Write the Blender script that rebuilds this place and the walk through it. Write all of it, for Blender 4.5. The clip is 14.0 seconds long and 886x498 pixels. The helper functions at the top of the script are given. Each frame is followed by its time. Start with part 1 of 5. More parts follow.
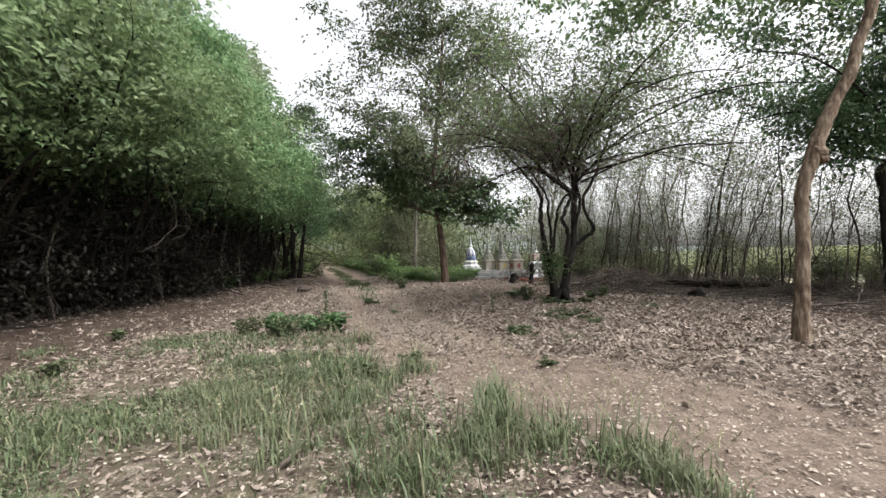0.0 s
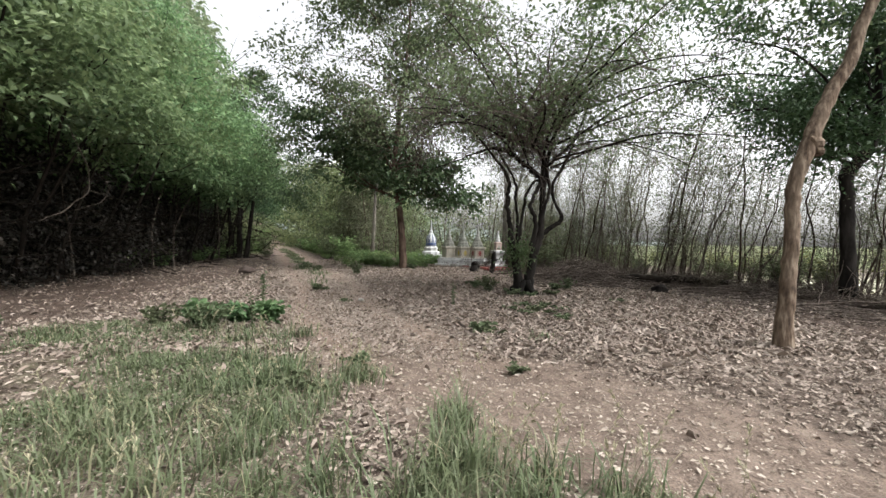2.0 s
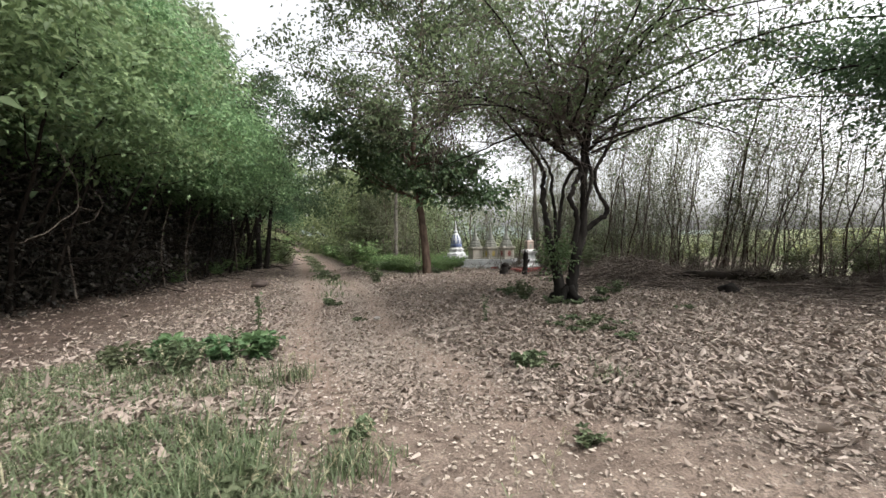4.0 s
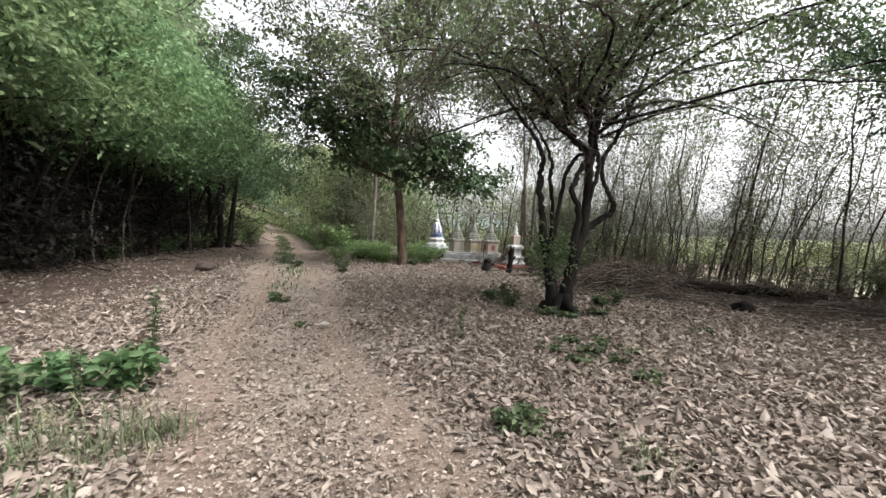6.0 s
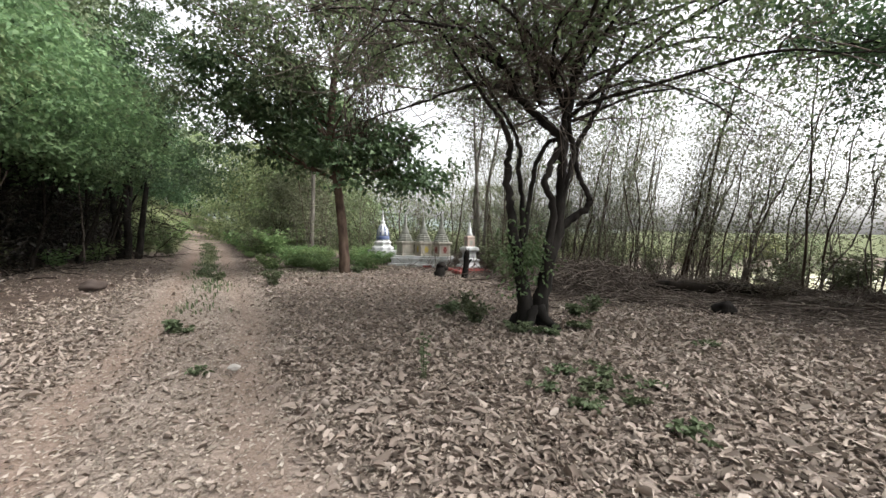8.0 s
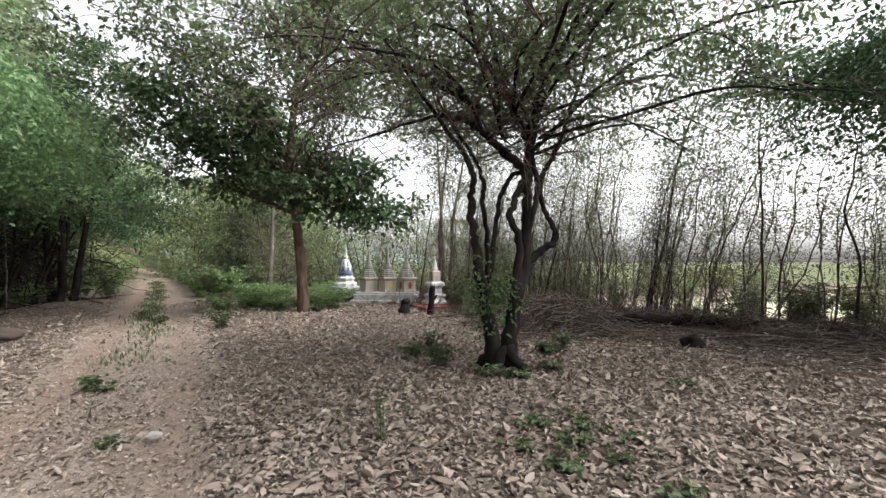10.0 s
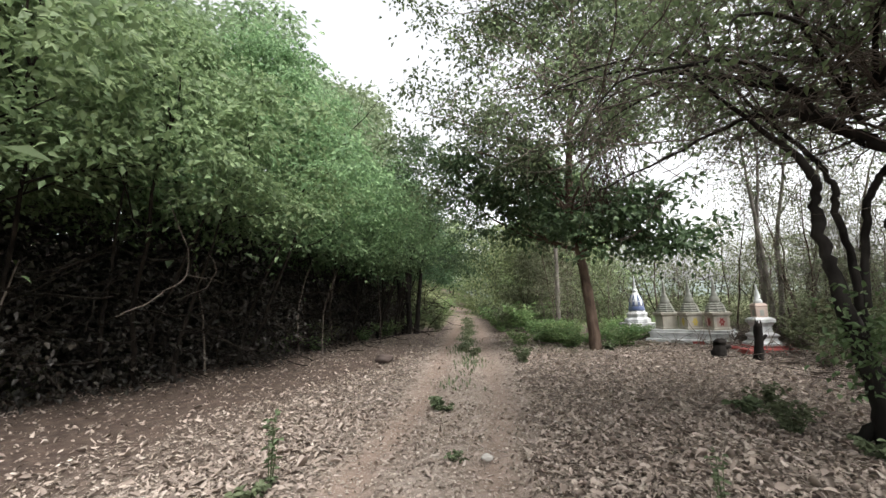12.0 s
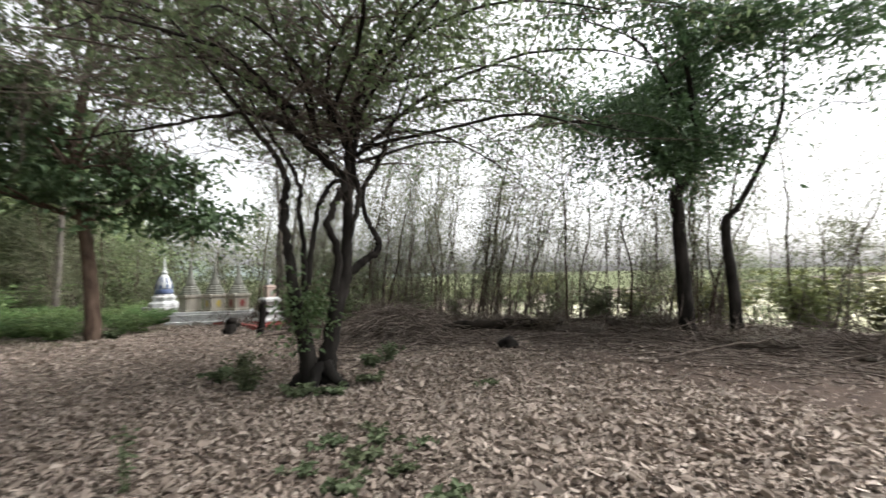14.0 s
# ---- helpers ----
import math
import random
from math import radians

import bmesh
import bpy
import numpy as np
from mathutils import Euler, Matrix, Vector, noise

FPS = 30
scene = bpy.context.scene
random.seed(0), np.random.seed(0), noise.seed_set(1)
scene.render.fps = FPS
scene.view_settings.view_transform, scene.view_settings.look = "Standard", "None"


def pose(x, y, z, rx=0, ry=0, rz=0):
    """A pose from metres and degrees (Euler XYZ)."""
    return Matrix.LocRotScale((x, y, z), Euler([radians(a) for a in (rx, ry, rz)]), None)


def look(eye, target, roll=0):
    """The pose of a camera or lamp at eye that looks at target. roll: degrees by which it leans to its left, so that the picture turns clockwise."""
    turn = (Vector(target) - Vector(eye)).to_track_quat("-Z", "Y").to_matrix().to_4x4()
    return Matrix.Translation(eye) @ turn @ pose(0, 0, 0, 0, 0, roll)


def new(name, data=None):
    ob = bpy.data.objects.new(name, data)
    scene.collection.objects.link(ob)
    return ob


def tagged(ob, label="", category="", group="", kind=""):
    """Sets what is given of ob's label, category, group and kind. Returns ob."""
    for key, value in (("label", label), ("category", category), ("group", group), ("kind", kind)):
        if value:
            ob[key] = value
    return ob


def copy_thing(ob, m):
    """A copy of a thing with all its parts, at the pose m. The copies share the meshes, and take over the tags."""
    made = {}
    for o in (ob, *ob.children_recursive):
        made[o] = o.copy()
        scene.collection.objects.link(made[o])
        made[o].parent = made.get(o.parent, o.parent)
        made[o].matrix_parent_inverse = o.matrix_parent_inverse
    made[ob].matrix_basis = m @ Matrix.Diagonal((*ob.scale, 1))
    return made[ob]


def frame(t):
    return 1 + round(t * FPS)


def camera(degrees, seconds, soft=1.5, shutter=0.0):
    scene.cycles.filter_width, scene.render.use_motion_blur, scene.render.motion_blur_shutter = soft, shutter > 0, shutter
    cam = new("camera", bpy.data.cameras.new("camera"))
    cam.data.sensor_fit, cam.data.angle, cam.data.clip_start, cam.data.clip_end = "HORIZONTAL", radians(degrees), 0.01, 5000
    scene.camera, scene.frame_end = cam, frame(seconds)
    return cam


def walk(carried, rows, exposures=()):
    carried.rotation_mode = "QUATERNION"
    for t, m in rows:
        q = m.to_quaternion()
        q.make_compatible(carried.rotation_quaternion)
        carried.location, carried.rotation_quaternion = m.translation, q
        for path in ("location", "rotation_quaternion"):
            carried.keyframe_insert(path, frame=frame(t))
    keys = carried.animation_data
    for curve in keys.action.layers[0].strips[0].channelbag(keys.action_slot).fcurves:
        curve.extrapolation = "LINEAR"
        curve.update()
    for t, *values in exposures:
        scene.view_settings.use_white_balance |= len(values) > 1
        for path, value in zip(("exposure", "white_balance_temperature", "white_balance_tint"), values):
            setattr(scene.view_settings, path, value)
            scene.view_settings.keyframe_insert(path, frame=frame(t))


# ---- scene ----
cam = camera(93.4, 14.0, shutter=0.22)
PATH = [
    (0, (0.045, 0.339, 1.277), (0.032, 2.339, 1.297), -1.2),
    (0.5, (0.023, 0.598, 1.259), (0.061, 2.597, 1.231), -0.1),
    (1, (0.05, 0.853, 1.266), (0.13, 2.851, 1.225), -0.7),
    (1.5, (0.037, 1.058, 1.263), (0.159, 3.054, 1.3), 0.4),
    (2, (0.075, 1.179, 1.252), (0.254, 3.171, 1.204), 1.2),
    (2.5, (0.163, 1.379, 1.234), (0.237, 3.377, 1.18), 4.5),
    (3, (0.211, 1.624, 1.215), (0.176, 3.622, 1.149), 2.0),
    (3.2, (0.167, 1.811, 1.248), (0.148, 3.811, 1.219), 0.7),
    (5.3, (0.203, 3.474, 1.37), (0.296, 5.47, 1.271), -2.6),
    (5.5, (0.254, 3.654, 1.346), (0.435, 5.645, 1.282), -0.6),
    (6, (0.37, 3.937, 1.384), (0.511, 5.929, 1.276), 2.1),
    (6.5, (0.333, 4.32, 1.372), (0.493, 6.313, 1.34), 0.2),
    (7, (0.326, 4.675, 1.357), (0.563, 6.657, 1.233), 0.3),
    (7.5, (0.386, 5.024, 1.389), (0.654, 7.005, 1.324), -1.5),
    (8, (0.402, 5.264, 1.392), (0.799, 7.222, 1.295), 0.7),
    (8.2, (0.422, 5.358, 1.402), (0.808, 7.319, 1.327), -0.9),
    (10.3, (0.548, 5.606, 1.452), (1.103, 7.525, 1.559), -0.1),
    (10.5, (0.523, 5.585, 1.472), (0.887, 7.546, 1.626), -0.4),
    (11, (0.474, 5.611, 1.488), (0.329, 7.597, 1.674), -1.6),
    (11.5, (0.406, 5.602, 1.499), (-0.23, 7.485, 1.72), -2.4),
    (12, (0.387, 5.581, 1.493), (-0.324, 7.433, 1.745), -2.1),
    (12.5, (0.436, 5.576, 1.475), (0.008, 7.514, 1.723), -2.3),
    (13, (0.562, 5.479, 1.46), (0.585, 7.467, 1.682), -0.9),
    (13.5, (0.748, 5.429, 1.442), (1.33, 7.336, 1.606), -1.7),
    (14, (1.119, 5.511, 1.389), (2.26, 7.149, 1.509), -1.2),
]
walk(cam, [(t, look(eye, target, roll)) for t, eye, target, roll in PATH],
     exposures=((0.0, 1.4), (3.2, 1.4), (5.5, 1.56), (14.0, 1.58)))

# ---- world and light ----
SUN_EL, SUN_AZ = 54.0, 118.0
world = bpy.data.worlds.new("world")
scene.world = world
world.use_nodes = True
wn, wl = world.node_tree.nodes, world.node_tree.links
sky = wn.new("ShaderNodeTexSky")
sky.sky_type = "NISHITA"
sky.sun_disc = False
sky.sun_elevation, sky.sun_rotation = radians(SUN_EL), radians(SUN_AZ)
sky.air_density, sky.dust_density, sky.ozone_density = 1.0, 4.0, 1.0
haze = wn.new("ShaderNodeHueSaturation")
haze.inputs["Saturation"].default_value = 0.12
wl.new(sky.outputs["Color"], haze.inputs["Color"])
wl.new(haze.outputs["Color"], wn["Background"].inputs["Color"])
wn["Background"].inputs["Strength"].default_value = 0.15
sun = new("sun", bpy.data.lights.new("sun", "SUN"))
sun.data.energy, sun.data.angle, sun.data.color = 1.4, radians(30), (0.99, 0.985, 0.965)
az, el = radians(SUN_AZ), radians(SUN_EL)
sun.matrix_world = look((0, 0, 30), (-math.sin(az) * math.cos(el) * 9, -math.cos(az) * math.cos(el) * 9, 30 - 9 * math.sin(el)))


# ---- materials ----
def material(name):
    m = bpy.data.materials.new(name)
    m.use_nodes = True
    nt = m.node_tree
    return m, nt.nodes, nt.links, nt.nodes["Principled BSDF"]


def ramp(nodes, links, fac, stops):
    r = nodes.new("ShaderNodeValToRGB")
    els = r.color_ramp.elements
    while len(els) < len(stops):
        els.new(0.5)
    for e, (p, c) in zip(els, stops):
        e.position, e.color = p, (*c, 1)
    links.new(fac, r.inputs["Fac"])
    return r.outputs["Color"]


def noise_tex(nodes, links, scale, detail=4.0, coords="Object", stretch=None):
    tc = nodes.new("ShaderNodeTexCoord")
    src = tc.outputs[coords]
    if stretch:
        mp = nodes.new("ShaderNodeMapping")
        mp.inputs["Scale"].default_value = stretch
        links.new(src, mp.inputs["Vector"])
        src = mp.outputs["Vector"]
    n = nodes.new("ShaderNodeTexNoise")
    n.inputs["Scale"].default_value, n.inputs["Detail"].default_value = scale, detail
    links.new(src, n.inputs["Vector"])
    return n


def mixc(nodes, links, fac, a, b, mode="MIX"):
    n = nodes.new("ShaderNodeMix")
    n.data_type, n.blend_type = "RGBA", mode
    for key, v in (("Factor", fac), ("A", a), ("B", b)):
        sock = [s for s in n.inputs if s.name == key and s.type == ("VALUE" if key == "Factor" else "RGBA")][0]
        if hasattr(v, "links"):
            links.new(v, sock)
        else:
            sock.default_value = v if key == "Factor" else (*v, 1)
    return [s for s in n.outputs if s.type == "RGBA"][0]


def mathn(nodes, links, op, a, b=0.0, clamp=False):
    n = nodes.new("ShaderNodeMath")
    n.operation, n.use_clamp = op, clamp
    for i, v in enumerate((a, b)):
        if hasattr(v, "links"):
            links.new(v, n.inputs[i])
        else:
            n.inputs[i].default_value = v
    return n.outputs[0]


def bumped(nodes, links, bsdf, height, strength, distance):
    b = nodes.new("ShaderNodeBump")
    b.inputs["Strength"].default_value, b.inputs["Distance"].default_value = strength, distance
    links.new(height, b.inputs["Height"])
    links.new(b.outputs["Normal"], bsdf.inputs["Normal"])


def leaf_material(name, stops, through_light=0.3, rough=0.55, hue_spread=0.04):
    """Thin leaves: colour varies leaf by leaf and plant by plant, some light passes through."""
    m, n, l, b = material(name)
    geo, info = n.new("ShaderNodeNewGeometry"), n.new("ShaderNodeObjectInfo")
    col = ramp(n, l, geo.outputs["Random Per Island"], stops)
    patch = noise_tex(n, l, 0.9, 2.0)
    col = mixc(n, l, mathn(n, l, "MULTIPLY", patch.outputs["Fac"], 0.45), col, stops[-1][1])
    hs = n.new("ShaderNodeHueSaturation")
    l.new(col, hs.inputs["Color"])
    l.new(mathn(n, l, "ADD", mathn(n, l, "MULTIPLY", info.outputs["Random"], hue_spread), 0.5 - hue_spread / 2), hs.inputs["Hue"])
    l.new(mathn(n, l, "ADD", mathn(n, l, "MULTIPLY", info.outputs["Random"], 0.3), 0.85), hs.inputs["Value"])
    l.new(hs.outputs["Color"], b.inputs["Base Color"])
    b.inputs["Roughness"].default_value = rough
    b.inputs["Specular IOR Level"].default_value = 0.35
    if through_light:
        tr, mx = n.new("ShaderNodeBsdfTranslucent"), n.new("ShaderNodeMixShader")
        l.new(hs.outputs["Color"], tr.inputs["Color"])
        mx.inputs[0].default_value = through_light
        l.new(b.outputs[0], mx.inputs[1]), l.new(tr.outputs[0], mx.inputs[2])
        l.new(mx.outputs[0], n["Material Output"].inputs["Surface"])
    return m


def bark_material(name, dark, mid, light, scale=9.0, char=0.0):
    m, n, l, b = material(name)
    grain = noise_tex(n, l, scale, 8.0, stretch=(1, 1, 0.25))
    blotch = noise_tex(n, l, 2.2, 4.0)
    col = ramp(n, l, grain.outputs["Fac"], [(0.3, dark), (0.52, mid), (0.75, light)])
    spots = ramp(n, l, blotch.outputs["Fac"], [(0.45, (0, 0, 0)), (0.7, (1, 1, 1))])
    col = mixc(n, l, mathn(n, l, "MULTIPLY", spots, 0.5), col, light)
    if char:
        tc, sp = n.new("ShaderNodeTexCoord"), n.new("ShaderNodeSeparateXYZ")
        l.new(tc.outputs["Object"], sp.inputs[0])
        h = mathn(n, l, "ADD", sp.outputs["Z"], mathn(n, l, "MULTIPLY", blotch.outputs["Fac"], 0.5))
        fac = ramp(n, l, mathn(n, l, "DIVIDE", h, char), [(0.3, (1, 1, 1)), (1.1, (0, 0, 0))])
        col = mixc(n, l, fac, col, (0.012, 0.011, 0.01))
    l.new(col, b.inputs["Base Color"])
    b.inputs["Roughness"].default_value = 0.95
    b.inputs["Specular IOR Level"].default_value = 0.1
    bumped(n, l, b, grain.outputs["Fac"], 0.8, 0.02)
    return m


M_LEAF_THICKET = leaf_material("leaf thicket", [(0, (0.06, 0.105, 0.047)), (0.55, (0.125, 0.20, 0.088)), (1, (0.24, 0.33, 0.165))], 0.5)
# paler, greyer leaf: haze and skylight on the high canopy put into colour
M_LEAF_HIGH = leaf_material("leaf upper canopy with haze", [(0, (0.10, 0.145, 0.075)), (0.55, (0.17, 0.235, 0.125)), (1, (0.26, 0.33, 0.20))], 0.5)
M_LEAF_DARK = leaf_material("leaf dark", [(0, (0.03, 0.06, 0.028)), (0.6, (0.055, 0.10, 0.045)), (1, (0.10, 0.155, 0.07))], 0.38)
M_LEAF_GREY = leaf_material("leaf grey green", [(0, (0.07, 0.092, 0.052)), (0.6, (0.13, 0.17, 0.085)), (1, (0.21, 0.25, 0.13))], 0.62)
M_LEAF_SLIM = leaf_material("leaf slender tree", [(0, (0.045, 0.072, 0.037)), (0.6, (0.085, 0.125, 0.062)), (1, (0.15, 0.195, 0.10))], 0.5)
M_LEAF_WOODS = leaf_material("leaf far woods", [(0, (0.09, 0.125, 0.055)), (0.6, (0.17, 0.22, 0.10)), (1, (0.29, 0.34, 0.17))], 0.5)
M_LEAF_SAPLING = leaf_material("leaf sapling", [(0, (0.075, 0.085, 0.052)), (0.6, (0.14, 0.155, 0.095)), (1, (0.23, 0.235, 0.15))], 0.5)
M_LEAF_WEED = leaf_material("leaf weed", [(0, (0.055, 0.07, 0.035)), (0.6, (0.085, 0.11, 0.055)), (1, (0.13, 0.155, 0.085))], 0.3, 0.75)
M_LEAF_SHRUB = leaf_material("leaf shrub", [(0, (0.08, 0.14, 0.05)), (0.6, (0.15, 0.24, 0.09)), (1, (0.25, 0.33, 0.15))], 0.5)
M_LEAF_BROAD = leaf_material("leaf broad weed", [(0, (0.05, 0.095, 0.04)), (0.6, (0.09, 0.155, 0.065)), (1, (0.15, 0.215, 0.10))], 0.4)
M_LEAF_BRIGHT = leaf_material("leaf field shrub", [(0, (0.10, 0.12, 0.045)), (0.6, (0.18, 0.20, 0.075)), (1, (0.28, 0.28, 0.12))])
M_LEAF_DRYBUSH = leaf_material("leaf dry scrub", [(0, (0.055, 0.068, 0.035)), (0.6, (0.11, 0.125, 0.065)), (1, (0.17, 0.18, 0.10))], 0.4)
# near-black leaf: the shade beneath the thicket is put into its colour
M_LEAF_SHADE = leaf_material("undergrowth with painted shade", [(0, (0.008, 0.007, 0.005)), (0.6, (0.016, 0.013, 0.010)), (1, (0.032, 0.025, 0.019))], 0.05)
M_LEAF_BROWN = leaf_material("dry brush", [(0, (0.045, 0.034, 0.026)), (0.6, (0.09, 0.07, 0.053)), (1, (0.15, 0.12, 0.09))], 0.2)
M_GRASS = leaf_material("grass", [(0, (0.026, 0.052, 0.02)), (0.65, (0.058, 0.102, 0.039)), (0.91, (0.10, 0.135, 0.062)), (1, (0.27, 0.24, 0.16))], 0.25)
M_STRAW = leaf_material("straw", [(0, (0.16, 0.14, 0.085)), (0.6, (0.27, 0.24, 0.16)), (1, (0.38, 0.35, 0.25))], 0.3, 0.7)
M_FLAKE = leaf_material("crumbled leaf", [(0, (0.09, 0.066, 0.052)), (0.35, (0.19, 0.15, 0.122)), (0.7, (0.28, 0.23, 0.19)), (1, (0.39, 0.335, 0.29))], 0.1, 0.8, 0.02)
M_LITTER = leaf_material("dry leaf", [(0, (0.065, 0.046, 0.035)), (0.3, (0.155, 0.115, 0.091)), (0.65, (0.265, 0.21, 0.17)), (0.92, (0.355, 0.295, 0.25)), (1, (0.41, 0.355, 0.305))], 0.1, 0.75, 0.02)
M_BARK_GREY = bark_material("bark grey", (0.009, 0.0078, 0.007), (0.021, 0.018, 0.016), (0.05, 0.044, 0.04), char=0.9)
M_BARK_TAN = bark_material("bark tan", (0.04, 0.029, 0.022), (0.125, 0.09, 0.066), (0.29, 0.235, 0.18), 26.0)
M_BARK_BROWN = bark_material("bark brown", (0.022, 0.016, 0.0125), (0.052, 0.036, 0.028), (0.10, 0.075, 0.06))
M_BARK_RED = bark_material("bark reddish", (0.035, 0.024, 0.018), (0.085, 0.058, 0.044), (0.155, 0.112, 0.088))
M_BARK_PALE = bark_material("bark pale", (0.07, 0.062, 0.054), (0.14, 0.125, 0.11), (0.24, 0.22, 0.195))
M_TWIG = bark_material("dead twig", (0.04, 0.031, 0.026), (0.10, 0.08, 0.068), (0.21, 0.18, 0.155), 20.0)
M_CHAR = bark_material("burnt wood", (0.006, 0.005, 0.0045), (0.013, 0.011, 0.010), (0.03, 0.026, 0.023))
# dark bark; for thicket wood the shade under the crowns is in the colour
M_BARK_DARK = bark_material("dark bark with painted shade", (0.006, 0.005, 0.004), (0.014, 0.011, 0.009), (0.032, 0.025, 0.02))


def plaster(name, colour, dirt, rough=0.85):
    m, n, l, b = material(name)
    big, fine = noise_tex(n, l, 3.0, 6.0, stretch=(1, 1, 0.35)), noise_tex(n, l, 40.0, 3.0)
    fac = ramp(n, l, big.outputs["Fac"], [(0.42, (0, 0, 0)), (0.72, (0.85, 0.85, 0.85))])
    l.new(mixc(n, l, fac, colour, dirt), b.inputs["Base Color"])
    b.inputs["Roughness"].default_value = rough
    bumped(n, l, b, fine.outputs["Fac"], 0.4, 0.004)
    return m


M_WHITE = plaster("white limewash", (0.55, 0.56, 0.56), (0.20, 0.20, 0.19))
M_BLUE = plaster("blue paint", (0.06, 0.085, 0.17), (0.20, 0.23, 0.28))
M_CREAM = plaster("cream plaster", (0.50, 0.46, 0.39), (0.22, 0.205, 0.17))
M_SPIRE = plaster("weathered plaster", (0.30, 0.30, 0.265), (0.10, 0.10, 0.085))
M_PINK = plaster("pale pink plaster", (0.45, 0.35, 0.30), (0.25, 0.2, 0.17))
M_RED = plaster("red paint", (0.25, 0.035, 0.03), (0.12, 0.035, 0.03))
M_YELLOW = plaster("yellow paint", (0.55, 0.42, 0.08), (0.35, 0.28, 0.10))
M_STONE = plaster("stone", (0.06, 0.04, 0.032), (0.028, 0.02, 0.016))
M_STONE_PALE = plaster("pale stone", (0.36, 0.34, 0.31), (0.24, 0.22, 0.20))


def ground_material():
    m, n, l, b = material("forest floor")
    at = {}
    for key in ("path", "rut", "field", "green", "humus_shade", "dust"):
        a = n.new("ShaderNodeAttribute")
        a.attribute_name = key
        at[key] = a.outputs["Fac"]
    big, mid, fine = noise_tex(n, l, 0.5, 5.0), noise_tex(n, l, 5.0, 6.0), noise_tex(n, l, 60.0, 4.0)
    tc = n.new("ShaderNodeTexCoord")
    warp = mixc(n, l, 0.12, tc.outputs["Object"], mid.outputs["Color"], "ADD")
    cells = n.new("ShaderNodeTexVoronoi")
    cells.inputs["Scale"].default_value = 13.0
    l.new(warp, cells.inputs["Vector"])
    sep = n.new("ShaderNodeSeparateColor")
    l.new(cells.outputs["Color"], sep.inputs[0])
    leafy = ramp(n, l, sep.outputs[0], [(0.0, (0.055, 0.041, 0.032)), (0.45, (0.125, 0.095, 0.077)), (0.8, (0.20, 0.158, 0.13)), (1.0, (0.28, 0.233, 0.197))])
    soil = ramp(n, l, mid.outputs["Fac"], [(0.3, (0.042, 0.031, 0.025)), (0.7, (0.085, 0.065, 0.053))])
    floor = mixc(n, l, ramp(n, l, fine.outputs["Fac"], [(0.4, (0.25,) * 3), (0.6, (0.9,) * 3)]), soil, leafy)
    # reddish humus soil, darkened further to paint the shade of overhanging crowns
    humus_shade = ramp(n, l, mid.outputs["Fac"], [(0.3, (0.035, 0.023, 0.018)), (0.55, (0.06, 0.041, 0.032)), (0.75, (0.10, 0.07, 0.055))])
    floor = mixc(n, l, mathn(n, l, "MULTIPLY", at["humus_shade"], 0.85), floor, humus_shade)
    sand = ramp(n, l, mid.outputs["Fac"], [(0.3, (0.12, 0.09, 0.072)), (0.55, (0.19, 0.145, 0.117)), (0.8, (0.265, 0.212, 0.175))])
    sand = mixc(n, l, at["dust"], sand, ramp(n, l, mid.outputs["Fac"], [(0.3, (0.22, 0.175, 0.145)), (0.55, (0.31, 0.255, 0.215)), (0.8, (0.40, 0.34, 0.295))]))
    grit = ramp(n, l, fine.outputs["Fac"], [(0.35, (0.45,) * 3), (0.6, (1.0,) * 3)])
    sand = mixc(n, l, 0.7, sand, grit, "MULTIPLY")
    rut = mixc(n, l, mathn(n, l, "MULTIPLY", at["rut"], 0.6), sand, (0.205, 0.138, 0.107))
    edge = mathn(n, l, "ADD", at["path"], mathn(n, l, "MULTIPLY", mathn(n, l, "SUBTRACT", mid.outputs["Fac"], 0.5), 1.3))
    pf = ramp(n, l, edge, [(0.3, (0, 0, 0)), (0.7, (1, 1, 1))])
    col = mixc(n, l, pf, floor, rut)
    gr = ramp(n, l, mathn(n, l, "MULTIPLY", at["green"], mathn(n, l, "ADD", mid.outputs["Fac"], 0.35)), [(0.3, (0, 0, 0)), (0.65, (0.8,) * 3)])
    col = mixc(n, l, gr, col, ramp(n, l, fine.outputs["Fac"], [(0.3, (0.05, 0.07, 0.025)), (0.7, (0.13, 0.15, 0.06))]))
    dry = ramp(n, l, big.outputs["Fac"], [(0.3, (0.26, 0.26, 0.14)), (0.6, (0.46, 0.44, 0.33)), (0.8, (0.58, 0.56, 0.48))])
    col = mixc(n, l, at["field"], col, dry)
    l.new(col, b.inputs["Base Color"])
    b.inputs["Roughness"].default_value = 0.95
    b.inputs["Specular IOR Level"].default_value = 0.2
    hgt = mathn(n, l, "ADD", mathn(n, l, "MULTIPLY", cells.outputs["Distance"], 0.6), fine.outputs["Fac"])
    bumped(n, l, b, hgt, 0.7, 0.03)
    return m


M_GROUND = ground_material()

# ---- geometry helpers ----
rng = np.random.default_rng(7)


def mesh_of(name, verts, faces, mat, smooth=False):
    me = bpy.data.meshes.new(name)
    me.from_pydata([tuple(v) for v in verts], [], faces)
    me.materials.append(mat)
    if smooth:
        me.polygons.foreach_set("use_smooth", np.ones(len(me.polygons), bool))
    return me


